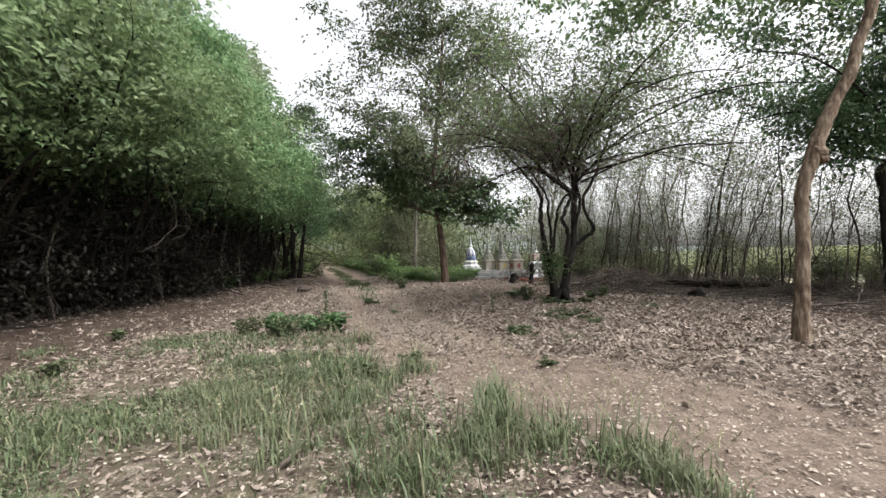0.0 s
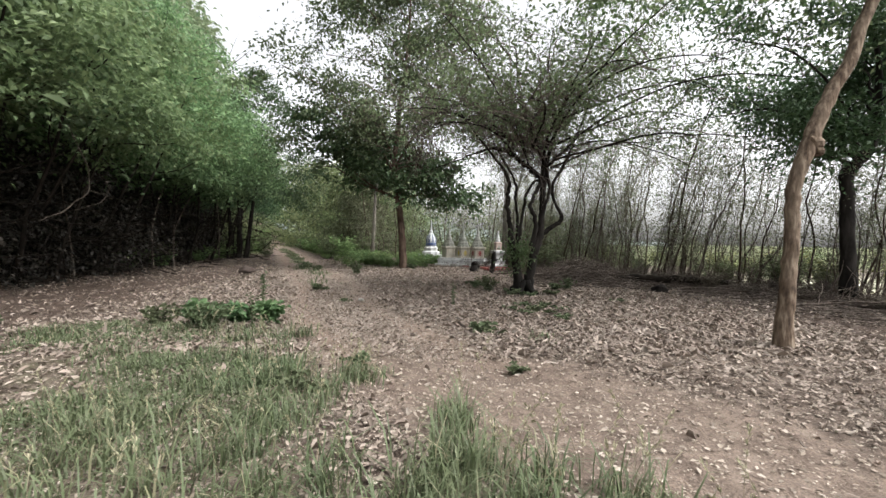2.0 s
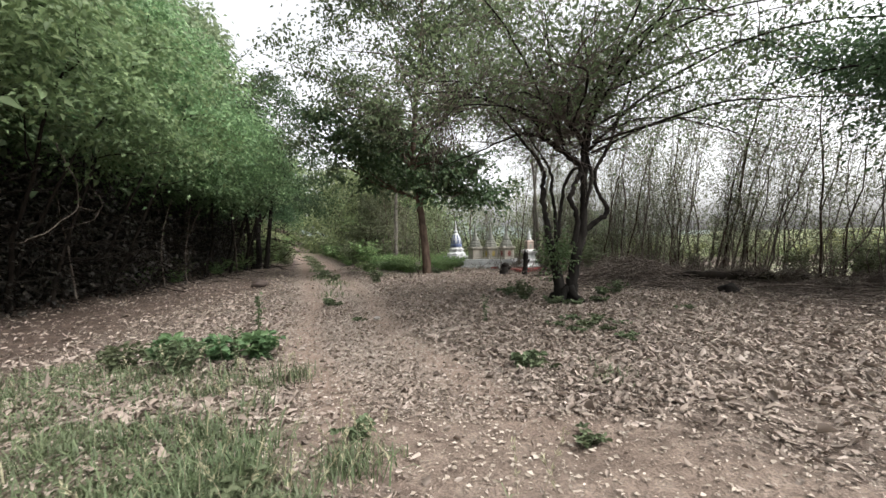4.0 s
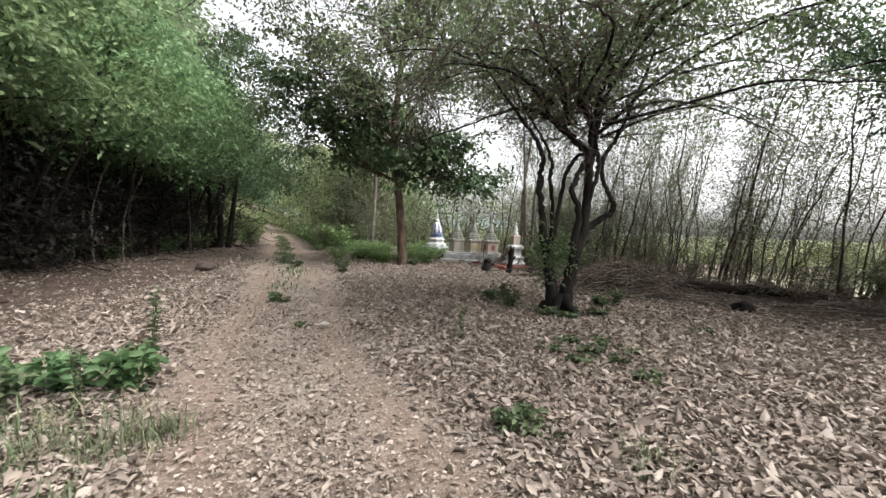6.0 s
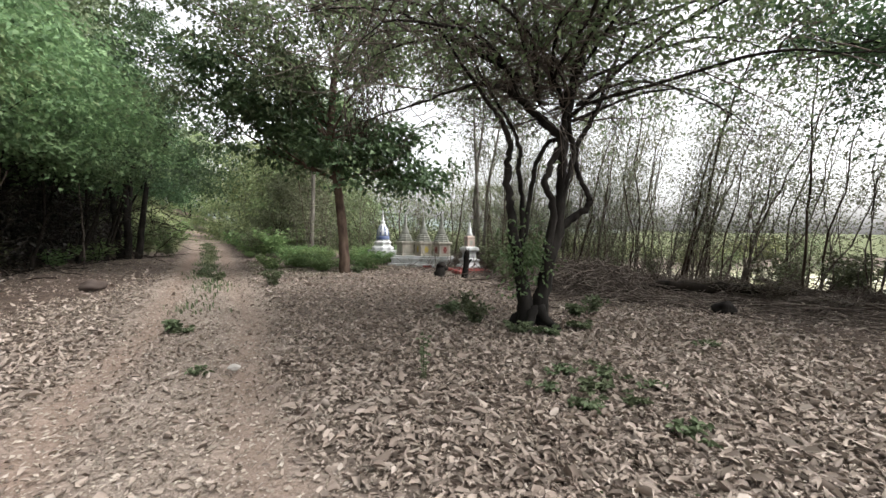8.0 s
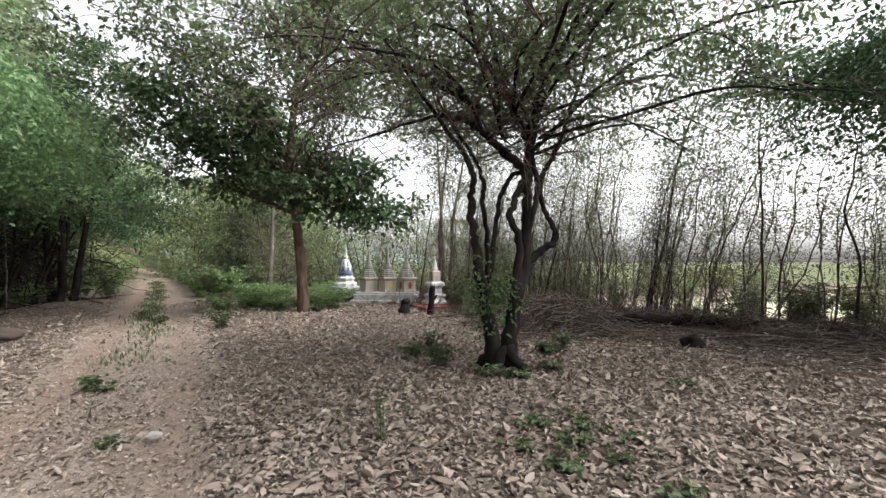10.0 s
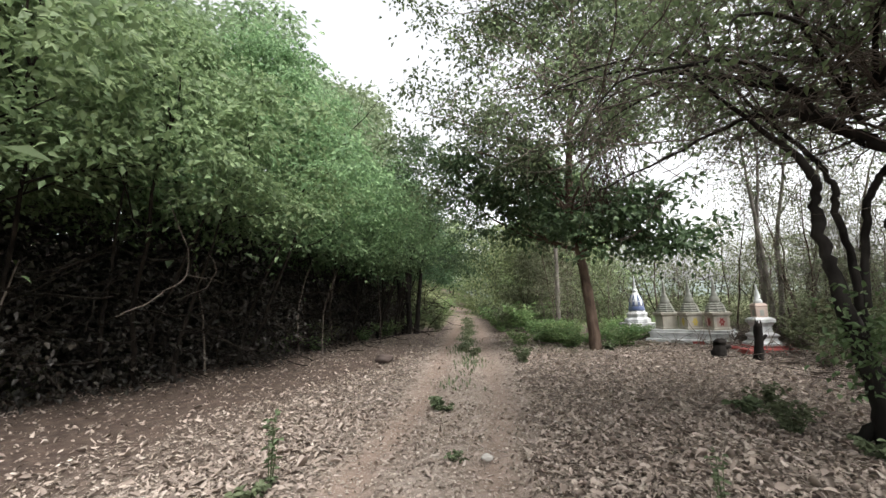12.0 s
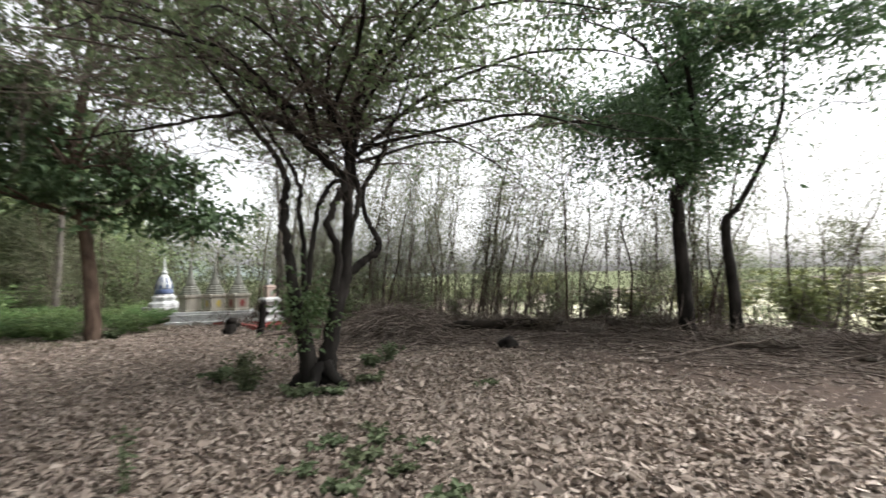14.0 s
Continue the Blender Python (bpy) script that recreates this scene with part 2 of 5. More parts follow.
def quick_mesh(name, verts, loops, sizes, mat, smooth=False):
    """A mesh straight from arrays: corner indices and corners per face."""
    me = bpy.data.meshes.new(name)
    me.vertices.add(len(verts)), me.loops.add(len(loops)), me.polygons.add(len(sizes))
    me.vertices.foreach_set("co", np.ascontiguousarray(verts, np.float32).ravel())
    me.loops.foreach_set("vertex_index", np.ascontiguousarray(loops, np.int32))
    starts = np.concatenate(([0], np.cumsum(sizes)[:-1])).astype(np.int32)
    me.polygons.foreach_set("loop_start", starts)
    if smooth:
        me.polygons.foreach_set("use_smooth", np.ones(len(sizes), bool))
    me.materials.append(mat)
    me.update(calc_edges=True)
    me.validate()
    return me


def part(name, me, parent, label=""):
    ob = new(name, me)
    ob.parent = parent
    return tagged(ob, label)


def thing(name, label, category, at=(0, 0, 0), group="", kind="", turn=0.0, size=1.0):
    ob = new(name)
    ob.matrix_basis = pose(*at, 0, 0, turn) @ Matrix.Scale(size, 4)
    return tagged(ob, label, category, group, kind)


def unit(a):
    return a / np.maximum(np.linalg.norm(a, axis=-1, keepdims=True), 1e-9)


def leaves(name, P, D, L, W, mat, fold=0.25, curl=0.15, hexa=False, N=None):
    """Folded leaves at P along D, of length L and width W."""
    k = len(P)
    D = unit(D)
    up = N if N is not None else unit(rng.normal(0, 0.6, (k, 3)) + np.array((0, 0, 1.0)))
    S = unit(np.cross(D, up))
    U = np.cross(S, D)
    L, W = np.broadcast_to(L, k)[:, None], np.broadcast_to(W, k)[:, None]
    fold, curl = np.broadcast_to(fold, k)[:, None], np.broadcast_to(curl, k)[:, None]
    tip = P + D * L - U * L * curl
    if hexa:
        a, c = P + D * L * 0.3 + U * L * curl * 0.25, P + D * L * 0.7 - U * L * curl * 0.2
        lift = U * W * fold
        V = np.stack([P, a + S * W * 0.5 + lift, c + S * W * 0.4 + lift, tip, c - S * W * 0.4 + lift, a - S * W * 0.5 + lift], 1)
        idx = np.array((0, 1, 2, 3, 0, 3, 4, 5))
        loops = (np.arange(k)[:, None] * 6 + idx).ravel()
        sizes = np.full(k * 2, 4)
    else:
        a = P + D * L * 0.45
        lift = U * W * fold
        V = np.stack([P, a + S * W * 0.5 + lift, tip, a - S * W * 0.5 + lift], 1)
        loops = (np.arange(k)[:, None] * 4 + np.array((0, 1, 2, 0, 2, 3))).ravel()
        sizes = np.full(k * 2, 3)
    return quick_mesh(name, V.reshape(-1, 3), loops, sizes, mat)


def tubes(name, runs, mat, sides=6, rough=0.0):
    """Tapered limbs, each a run of points with radii, in one mesh."""
    V, loops, sizes, base = [], [], [], 0
    ang = np.arange(sides) * (2 * math.pi / sides)
    for pts, rad in runs:
        pts, rad = np.asarray(pts, float), np.asarray(rad, float)
        k = len(pts)
        T = unit(np.gradient(pts, axis=0))
        ref = np.where(np.abs(T[:, 2:3]) > 0.9, np.array((1.0, 0, 0)), np.array((0, 0, 1.0)))
        if len(set(np.abs(T[:, 2]) > 0.9)) > 1:
            ref = np.broadcast_to(np.array((0.7, 0.7, 0.1)), T.shape)
        X = unit(np.cross(T, ref))
        Y = np.cross(T, X)
        r = np.broadcast_to(rad[:, None, None], (k, sides, 1))
        if rough:
            r = r * (1 + rng.normal(0, rough, (k, sides, 1)))
        ring = pts[:, None] + r * (np.cos(ang)[None, :, None] * X[:, None] + np.sin(ang)[None, :, None] * Y[:, None])
        V.append(ring.reshape(-1, 3))
        i, j = np.meshgrid(np.arange(k - 1), np.arange(sides), indexing="ij")
        a, b2 = base + i * sides + j, base + i * sides + (j + 1) % sides
        loops.append(np.stack([a, b2, b2 + sides, a + sides], -1).reshape(-1))
        sizes.append(np.full((k - 1) * sides, 4))
        loops.append(base + (k - 1) * sides + np.arange(sides))
        sizes.append(np.array([sides]))
        base += k * sides
    return quick_mesh(name, np.concatenate(V), np.concatenate(loops), np.concatenate(sizes), mat, True)


def smooth_run(pts, radii, steps=5, wobble=0.0):
    """A rounded limb through the given points."""
    p, r = np.asarray(pts, float), np.asarray(radii, float)
    out, rad = [], []
    k = len(p)
    for i in range(k - 1):
        a, b2, c, d = p[max(i - 1, 0)], p[i], p[i + 1], p[min(i + 2, k - 1)]
        for s in range(steps):
            t = s / steps
            out.append(0.5 * (2 * b2 + (c - a) * t + (2 * a - 5 * b2 + 4 * c - d) * t * t + (3 * b2 - a - 3 * c + d) * t ** 3))
            rad.append(r[i] * (1 - t) + r[i + 1] * t)
    out.append(p[-1]), rad.append(r[-1])
    out = np.array(out)
    if wobble:
        out[1:-1] += rng.normal(0, wobble, (len(out) - 2, 3))
    return out, np.array(rad)


def branching(start, way, length, radius, depth, kids=4, spread=0.7, lift=0.15, wander=0.16, shrink=0.62, first=0.35):
    """Limbs growing from start: all runs, and the ends and sides of the finest ones, where leaves sit."""
    runs, tips = [], []
    todo = [(np.array(start, float), unit(np.array(way, float)), length, radius, depth)]
    while todo:
        p, d, ln, r, dep = todo.pop()
        k = 6 if dep > 0 else 4
        pts, dirs = [p], [d]
        for _ in range(k):
            d = unit(d + rng.normal(0, wander, 3) + np.array((0, 0, lift * 0.15)))
            p = p + d * ln / k
            pts.append(p), dirs.append(d)
        runs.append((np.array(pts), np.linspace(r, r * 0.35, k + 1)))
        if dep <= 1:
            tips += [(pts[i], dirs[i]) for i in range(1, k + 1)]
        if dep > 0:
            for _ in range(kids):
                f = rng.uniform(first, 1.0)
                i = min(int(f * k), k)
                side = unit(np.cross(dirs[i], rng.normal(0, 1, 3)))
                nd = unit(dirs[i] * (1 - spread * 0.5) + side * spread + np.array((0, 0, lift)))
                todo.append((pts[i], nd, ln * shrink * rng.uniform(0.7, 1.15), max(r * (1 - 0.6 * f) * 0.6, 0.004), dep - 1))
    return runs, tips


def clump_leaves(centres, per, radius, flat=0.7):
    """Leaf places and ways in uneven clumps round the centres, drooping outwards."""
    c = np.repeat(np.asarray(centres), per, 0)
    off = rng.normal(0, 1, c.shape) * radius * np.array((1, 1, flat))
    D = unit(off + rng.normal(0, 0.6 * radius, c.shape)) + np.array((0, 0, -0.25))
    return c + off, D


def boughs(centres, per, radius):
    """Leaves in flat hanging sprays: many on the upper side of each spray, gaps between sprays."""
    c = np.asarray(centres)
    k = len(c)
    size = np.repeat(radius * rng.uniform(0.6, 1.35, k), per)
    tilt = np.repeat(rng.normal(0, 0.35, (k, 2)), per, 0)
    off = rng.normal(0, 1, (k * per, 3)) * size[:, None] * np.array((0.6, 0.6, 0.16))
    off[:, 2] += (off[:, :2] * tilt).sum(1) - 0.3 * (off[:, 0] ** 2 + off[:, 1] ** 2) / size
    D = unit(off * np.array((1, 1, 0.3)) + rng.normal(0, 0.5, off.shape) * size[:, None]) + np.array((0, 0, -0.3))
    return np.repeat(c, per, 0) + off, D


# ---- the ground ----
ROAD = np.array([(9.5, -4.0), (5.6, 0.0), (3.1, 2.1), (1.9, 3.5), (1.3, 4.2), (0.3, 5.3), (-0.9, 8.0), (-1.3, 9.5), (-1.7, 11.5), (-5.1, 22.3), (-8.0, 31.6), (-12.0, 43.0), (-18.0, 60.0), (-30.0, 90.0)])
WOODLINE = np.array([(3.0, 24.0), (5.0, 20.0), (6.2, 17.2), (7.9, 14.5), (9.5, 11.8), (10.3, 9.0), (10.8, 5.0), (11.0, -5.0)])


def along(x, y, line):
    """Distance to a plan line, and on which side of it (+ to its right)."""
    best, side = np.full(np.shape(x), 1e9), np.zeros(np.shape(x))
    for (ax, ay), (bx, by) in zip(line[:-1], line[1:]):
        dx, dy = bx - ax, by - ay
        t = np.clip(((x - ax) * dx + (y - ay) * dy) / (dx * dx + dy * dy), 0, 1)
        ex, ey = x - ax - t * dx, y - ay - t * dy
        d = np.hypot(ex, ey)
        s = np.sign(ex * dy - ey * dx)
        side = np.where(d < best, s, side)
        best = np.minimum(best, d)
    return best, side


def step01(v, a, b):
    t = np.clip((v - a) / (b - a), 0, 1)
    return t * t * (3 - 2 * t)


def ground_z(x, y):
    x, y = np.asarray(x, float), np.asarray(y, float)
    d, _ = along(x, y, ROAD)
    near = 1 - step01(np.hypot(x, y - 12), 30, 60)
    z = 0.025 * np.sin(x * 1.7 + 0.6 * y) * np.cos(y * 1.3 - 0.5 * x) + 0.018 * np.sin(x * 4.1 + 1.3) * np.sin(y * 3.7 + x)
    z = z * near - 0.03 * (1 - step01(d, 0.6, 1.4)) - 0.03 * np.exp(-((np.abs(d) - 0.6) / 0.2) ** 2) * step01(y, 6, 10)
    w, s = along(x, y, WOODLINE)
    z = z + 0.10 * np.exp(-((w - 0.3) / 0.7) ** 2) * near
    z = z - 0.35 * np.where(s < 0, step01(w, 2.0, 6.0), 0) * 1.0
    left = step01(-x, 8.5, 20.0) * near
    return z + 0.5 * left + 6.0 * step01(-x, 13.0, 32.0) * (1 - step01(np.hypot(x, y - 12), 60, 120))


def axis_steps(lo, hi, step, far):
    mid = np.arange(lo, hi + step / 2, step)
    grow = step * 1.25 ** np.arange(1, 60)
    out = np.cumsum(grow)
    out = out[out < far]
    return np.concatenate((lo - out[::-1], mid, hi + out))


gx, gy = axis_steps(-11, 11, 0.13, 1500), axis_steps(-1.0, 25, 0.13, 1500)
GX, GY = np.meshgrid(gx, gy, indexing="ij")
GZ = ground_z(GX, GY) + rng.normal(0, 0.006, GX.shape) * (np.hypot(GX, GY - 12) < 30)
ni, nj = GX.shape
ii, jj = np.meshgrid(np.arange(ni - 1), np.arange(nj - 1), indexing="ij")
q = ii * nj + jj
quads = np.stack([q, q + nj, q + nj + 1, q + 1], -1).reshape(-1)
me = quick_mesh("ground", np.stack([GX, GY, GZ], -1).reshape(-1, 3), quads, np.full((ni - 1) * (nj - 1), 4), M_GROUND, True)
rd, rs = along(GX, GY, ROAD)
wd, ws = along(GX, GY, WOODLINE)
grass_zone = (1 - step01(np.hypot((GX + 1.8) / 3.2, (GY - 3.6) / 3.6), 0.7, 1.1)) * step01(rd, 0.5, 1.1)
verge = np.exp(-((GX + 1.0) / 3.5) ** 2 - ((GY - 21) / 3.5) ** 2) * step01(rd, 0.9, 1.4)
strip = (1 - step01(rd, 0.1, 0.4)) * step01(GY, 16, 22)
fields = {
    "path": 1 - step01(rd, 0.4, 1.65),
    "rut": np.exp(-((rd - 0.62) / 0.25) ** 2) * step01(GY, 4.5, 7) * np.where(rs > 0, 0.75, 1.0),
    # humus soil plus painted shade, by the thicket and the wood's edge
    "humus_shade": np.clip(step01(-GX, 3.2, 5.4) * (1 - step01(GY, 15, 22)) + step01(GX - 0.12 * (GY - 6), 4.4, 6.6) * (1 - step01(wd * (ws < 0), 0.5, 3)), 0, 1),
    "dust": step01(GY, 5.2, 7.4) * (1 - 0.5 * step01(GY, 14, 22)),
    "field": np.where(ws < 0, step01(wd, 4.5, 7.0), 0.0) * step01(-(GY - 24), 0, 6),
    "green": np.clip(grass_zone * 0.42 * step01(np.hypot(GX + 0.05, (GY - 4.0) * 0.75), 0.35, 0.7) + verge + strip * 0.8 + step01(GY, 26, 32) * step01(rd, 1.0, 2.0), 0, 1),
}
for key, val in fields.items():
    me.attributes.new(key, "FLOAT", "POINT").data.foreach_set("value", val.astype(np.float32).ravel())
tagged(new("ground", me), "brown forest floor with a sandy two-rut track", "ground", kind="structure")


# far ridge, with the distance haze mixed into its grey-green colour
def ridge():
    a = np.radians(np.linspace(-32, 34, 90))
    h = 17 * np.exp(-((np.degrees(a) + 4) / 17.0) ** 2) + 2.0 + rng.normal(0, 0.25, 90)
    V, F = [], []
    for i in range(90):
        for rr, hh in ((300, -1.0), (330, h[i] * 0.6), (380, h[i]), (460, -1.0)):
            V.append((math.sin(a[i]) * rr, math.cos(a[i]) * rr, hh))
    for i in range(89):
        for j in range(3):
            p = i * 4 + j
            F.append((p, p + 4, p + 5, p + 1))
    m, n, l, b = material("far wooded hill with haze")
    nz = noise_tex(n, l, 0.12, 6.0)
    l.new(ramp(n, l, nz.outputs["Fac"], [(0.3, (0.085, 0.105, 0.095)), (0.7, (0.13, 0.155, 0.14))]), b.inputs["Base Color"])
    b.inputs["Roughness"].default_value = 1.0
    tagged(new("backdrop", mesh_of("backdrop", V, F, m, True)), "hazy wooded hill far off", "hill", kind="structure")


ridge()


# ---- the trees ----
def many_stemmed_tree():
    """The forked tree with crooked stems and an umbrella crown."""
    x0, y0 = 2.9, 10.95
    t = thing("tree", "gnarled dark tree of many crooked stems with a charred foot", "tree", (x0, y0, 0))

    def rel(pts):
        return [(x - x0, y - y0, z) for x, y, z in pts]
    stems = [
        ([(2.78, 10.90, -0.07), (2.76, 10.90, 0.26), (2.69, 10.90, 0.72), (2.60, 10.90, 1.12), (2.53, 10.90, 1.53), (2.49, 10.90, 1.84), (2.46, 10.90, 2.10), (2.47, 10.90, 2.40), (2.49, 10.90, 2.60), (2.40, 10.90, 2.83), (2.31, 10.90, 2.98), (2.14, 10.90, 3.16), (1.75, 10.75, 3.55), (1.2, 10.5, 4.1)], [0.139, 0.123, 0.106, 0.089, 0.064, 0.056, 0.060, 0.048, 0.044, 0.040, 0.035, 0.031, 0.022, 0.01]),
        ([(2.78, 11.05, 0.87), (2.76, 11.05, 1.45), (2.74, 11.05, 1.86), (2.69, 11.05, 2.27), (2.71, 11.05, 2.51), (2.65, 11.05, 2.67), (2.56, 11.05, 2.87), (2.45, 11.05, 3.04), (2.2, 11.3, 3.6), (1.9, 11.7, 4.5)], [0.050, 0.041, 0.035, 0.035, 0.033, 0.029, 0.027, 0.024, 0.02, 0.01]),
        ([(2.81, 11.05, 1.28), (2.85, 11.05, 1.74), (2.90, 11.05, 2.11), (2.96, 11.05, 2.36), (3.05, 11.05, 2.55), (3.17, 11.05, 2.69), (3.3, 11.0, 2.75)], [0.042, 0.037, 0.037, 0.037, 0.037, 0.035, 0.03]),
        ([(3.02, 10.80, 1.13), (3.13, 10.80, 1.57), (3.05, 10.80, 1.89), (2.97, 10.80, 2.07), (3.01, 10.80, 2.18), (3.08, 10.80, 2.37), (3.19, 10.80, 2.57), (3.25, 10.80, 2.85), (3.26, 10.80, 3.13), (3.3, 10.5, 3.7), (3.5, 9.8, 4.5), (3.7, 9.0, 5.3)], [0.064, 0.060, 0.048, 0.052, 0.048, 0.048, 0.048, 0.048, 0.040, 0.034, 0.022, 0.01]),
        ([(3.00, 11.00, -0.10), (3.06, 11.00, 0.28), (3.13, 11.00, 0.78), (3.24, 11.00, 1.20), (3.30, 11.00, 1.54), (3.33, 11.00, 1.96), (3.34, 11.00, 2.29), (3.36, 11.00, 2.62), (3.39, 11.00, 2.91), (3.41, 11.00, 3.11), (3.47, 11.00, 3.36), (3.53, 11.00, 3.61), (3.61, 11.00, 3.90), (3.6, 11.1, 4.6), (3.5, 11.3, 5.5), (3.6, 11.3, 6.5)], [0.143, 0.126, 0.113, 0.105, 0.096, 0.079, 0.079, 0.075, 0.075, 0.066, 0.046, 0.041, 0.033, 0.028, 0.02, 0.008]),
        ([(3.34, 10.95, 2.67), (3.21, 10.95, 2.80), (3.04, 10.95, 2.93), (2.86, 10.95, 3.06), (2.64, 10.95, 3.22), (2.43, 10.95, 3.36), (2.05, 10.95, 3.40), (1.65, 10.95, 3.27), (1.0, 10.9, 3.0), (0.4, 10.8, 2.75)], [0.074, 0.070, 0.061, 0.057, 0.052, 0.048, 0.031, 0.019, 0.013, 0.006]),
        ([(3.34, 11.10, 1.42), (3.54, 11.10, 1.54), (3.74, 11.10, 1.69), (3.87, 11.10, 1.81), (3.83, 11.10, 1.95), (3.73, 11.10, 2.10), (3.64, 11.10, 2.31), (3.62, 11.10, 2.57), (3.69, 11.10, 2.78), (3.84, 11.10, 3.04), (3.99, 11.10, 3.35), (4.13, 11.10, 3.74), (4.5, 11.2, 4.6), (4.9, 11.3, 5.8)], [0.068, 0.064, 0.056, 0.056, 0.043, 0.039, 0.038, 0.043, 0.038, 0.038, 0.034, 0.030, 0.022, 0.008]),
        ([(3.31, 10.95, 1.79), (3.40, 10.95, 2.16), (3.47, 10.95, 2.41), (3.47, 10.95, 2.60), (3.41, 10.95, 2.90), (3.42, 10.95, 3.1)], [0.046, 0.041, 0.046, 0.041, 0.041, 0.03]),
        ([(3.35, 10.90, 3.04), (3.24, 10.90, 3.28), (3.11, 10.90, 3.54), (2.96, 10.90, 3.85), (2.6, 10.6, 4.6), (2.4, 10.3, 5.5)], [0.049, 0.045, 0.040, 0.032, 0.024, 0.01]),
        ([(3.36, 11.0, 3.0), (3.66, 10.8, 3.3), (4.3, 10.4, 3.95), (5.3, 9.8, 4.5), (6.4, 9.2, 4.7), (7.6, 8.6, 4.5)], [0.07, 0.06, 0.05, 0.04, 0.028, 0.01]),
        ([(3.5, 10.9, 3.2), (4.4, 11.2, 3.7), (5.6, 11.6, 3.85), (7.0, 11.9, 3.65), (8.2, 12.2, 3.3)], [0.055, 0.045, 0.035, 0.025, 0.008]),
        ([(3.3, 10.9, 3.3), (3.5, 10.0, 4.0), (3.9, 8.7, 4.8), (4.4, 7.5, 5.3)], [0.06, 0.045, 0.03, 0.01]),
        ([(2.9, 10.85, 3.15), (2.2, 10.0, 3.9), (1.4, 9.0, 4.6), (0.6, 8.2, 5.0)], [0.05, 0.04, 0.028, 0.01]),
        ([(3.3, 11.0, 3.6), (3.7, 12.2, 4.5), (4.0, 13.6, 5.3)], [0.05, 0.035, 0.01]),
        ([(3.2, 11.0, 3.7), (2.2, 12.0, 4.8), (1.2, 13.0, 5.6)], [0.045, 0.03, 0.01]),
        ([(3.35, 11.1, 4.5), (5.0, 11.4, 5.7), (6.3, 11.6, 6.3)], [0.035, 0.025, 0.01]),
        ([(3.3, 11.1, 4.6), (2.2, 11.0, 5.9), (1.6, 10.8, 6.7)], [0.035, 0.025, 0.01]),
    ]
    # side limbs that arch out into a wide umbrella, longest towards the wood's edge
    for i in range(20):
        an = 2.4 * i + rng.normal(0, 0.25)
        reach = rng.uniform(1.9, 3.3) + 1.3 * max(0.0, math.cos(an))
        sx, sy, sz = 3.1 + 0.45 * math.cos(an), 10.95 + 0.35 * math.sin(an), rng.uniform(2.95, 4.3)
        rise = rng.uniform(0.1, 1.1) + 0.25 * (sz - 3)
        ex, ey = sx + math.cos(an) * reach, sy + math.sin(an) * reach
        stems.append(([(sx, sy, sz), (sx + 0.4 * (ex - sx) + rng.normal(0, 0.15), sy + 0.4 * (ey - sy) + rng.normal(0, 0.15), sz + 0.6 * rise + 0.2),
                       (sx + 0.75 * (ex - sx) + rng.normal(0, 0.15), sy + 0.75 * (ey - sy), sz + rise + 0.1), (ex, ey, sz + rise - rng.uniform(0, 0.45))],
                      [0.055, 0.04, 0.025, 0.008]))
    runs, fine, tips = [], [], []
    for i, (pts, rad) in enumerate(stems):
        p, r = smooth_run(rel(pts), np.array(rad) * (0.95 if i < 9 else 0.5), 4, 0.01)
        runs.append((p, r))
        for i in range(len(p)):
            if p[i][2] > 3.1 and rng.random() < 0.5:
                d = unit(np.array((rng.normal(0, 1), rng.normal(0, 1), rng.uniform(-0.2, 0.9))))
                rr, tt = branching(p[i], d, rng.uniform(1.0, 1.9), max(0.012, r[i] * 0.45), 2, 3, 0.7, 0.12)
                fine += rr
                tips += tt
                d = unit(np.array((rng.normal(-0.4, 1), rng.normal(0, 1), rng.uniform(-0.5, 0.4))))
                fine += branching(p[i], d, rng.uniform(0.8, 1.6), 0.009, 1, 3, 0.6, 0.0)[0]
    for i, (p, r) in enumerate(runs):
        part("stem" if i < 9 else "branch", tubes("stem", [(p, r)], M_BARK_GREY, 9, 0.08), t)
    for _ in range(45):
        at = (rng.uniform(-2.4, 0.3), rng.normal(0, 0.8), rng.uniform(2.9, 4.1))
        fine += branching(at, (rng.normal(-0.6, 0.7), rng.normal(0, 0.8), rng.normal(0.1, 0.5)), rng.uniform(0.7, 1.5), 0.008, 1, 3, 0.7, 0.0, 0.3)[0]
    tagged(part("fine_branching", tubes("fine_branching", fine, M_TWIG, 3), t, "fine grey twigs"), kind="stuff")
    tp = np.array([a for a, _ in tips])
    pick = tp[rng.random(len(tp)) < 0.85]
    P, D = clump_leaves(pick, 7, 0.19)
    keep = rng.random(len(P)) < 0.12 + 0.88 * step01(P[:, 2], 2.9, 4.2)
    P, D = P[keep], D[keep]
    sel = rng.permutation(len(P))[:27000]
    P, D = P[sel], D[sel]
    keep = rng.random(len(P)) > 0.42 * (1 - step01(P[:, 0], -1.2, 0.8)) + 0.45 * (1 - step01(np.hypot(P[:, 0] - 0.3, P[:, 1]), 0.7, 1.6))
    P, D = P[keep], D[keep]
    part("crown", leaves("crown", P, D, rng.uniform(0.065, 0.12, len(P)), rng.uniform(0.035, 0.06, len(P)), M_LEAF_GREY), t, "sparse grey-green small leaves")
    for q in range(5):
        an = q * 1.26 + 0.4
        pts = [(0.1 * math.cos(an), 0.1 * math.sin(an) - 0.02, 0.28), (0.24 * math.cos(an), 0.24 * math.sin(an), 0.09), (0.46 * math.cos(an), 0.46 * math.sin(an), -0.04)]
        part("root", tubes("root", [smooth_run(pts, [0.09, 0.065, 0.03], 4, 0.008)], M_BARK_GREY, 7, 0.05), t)
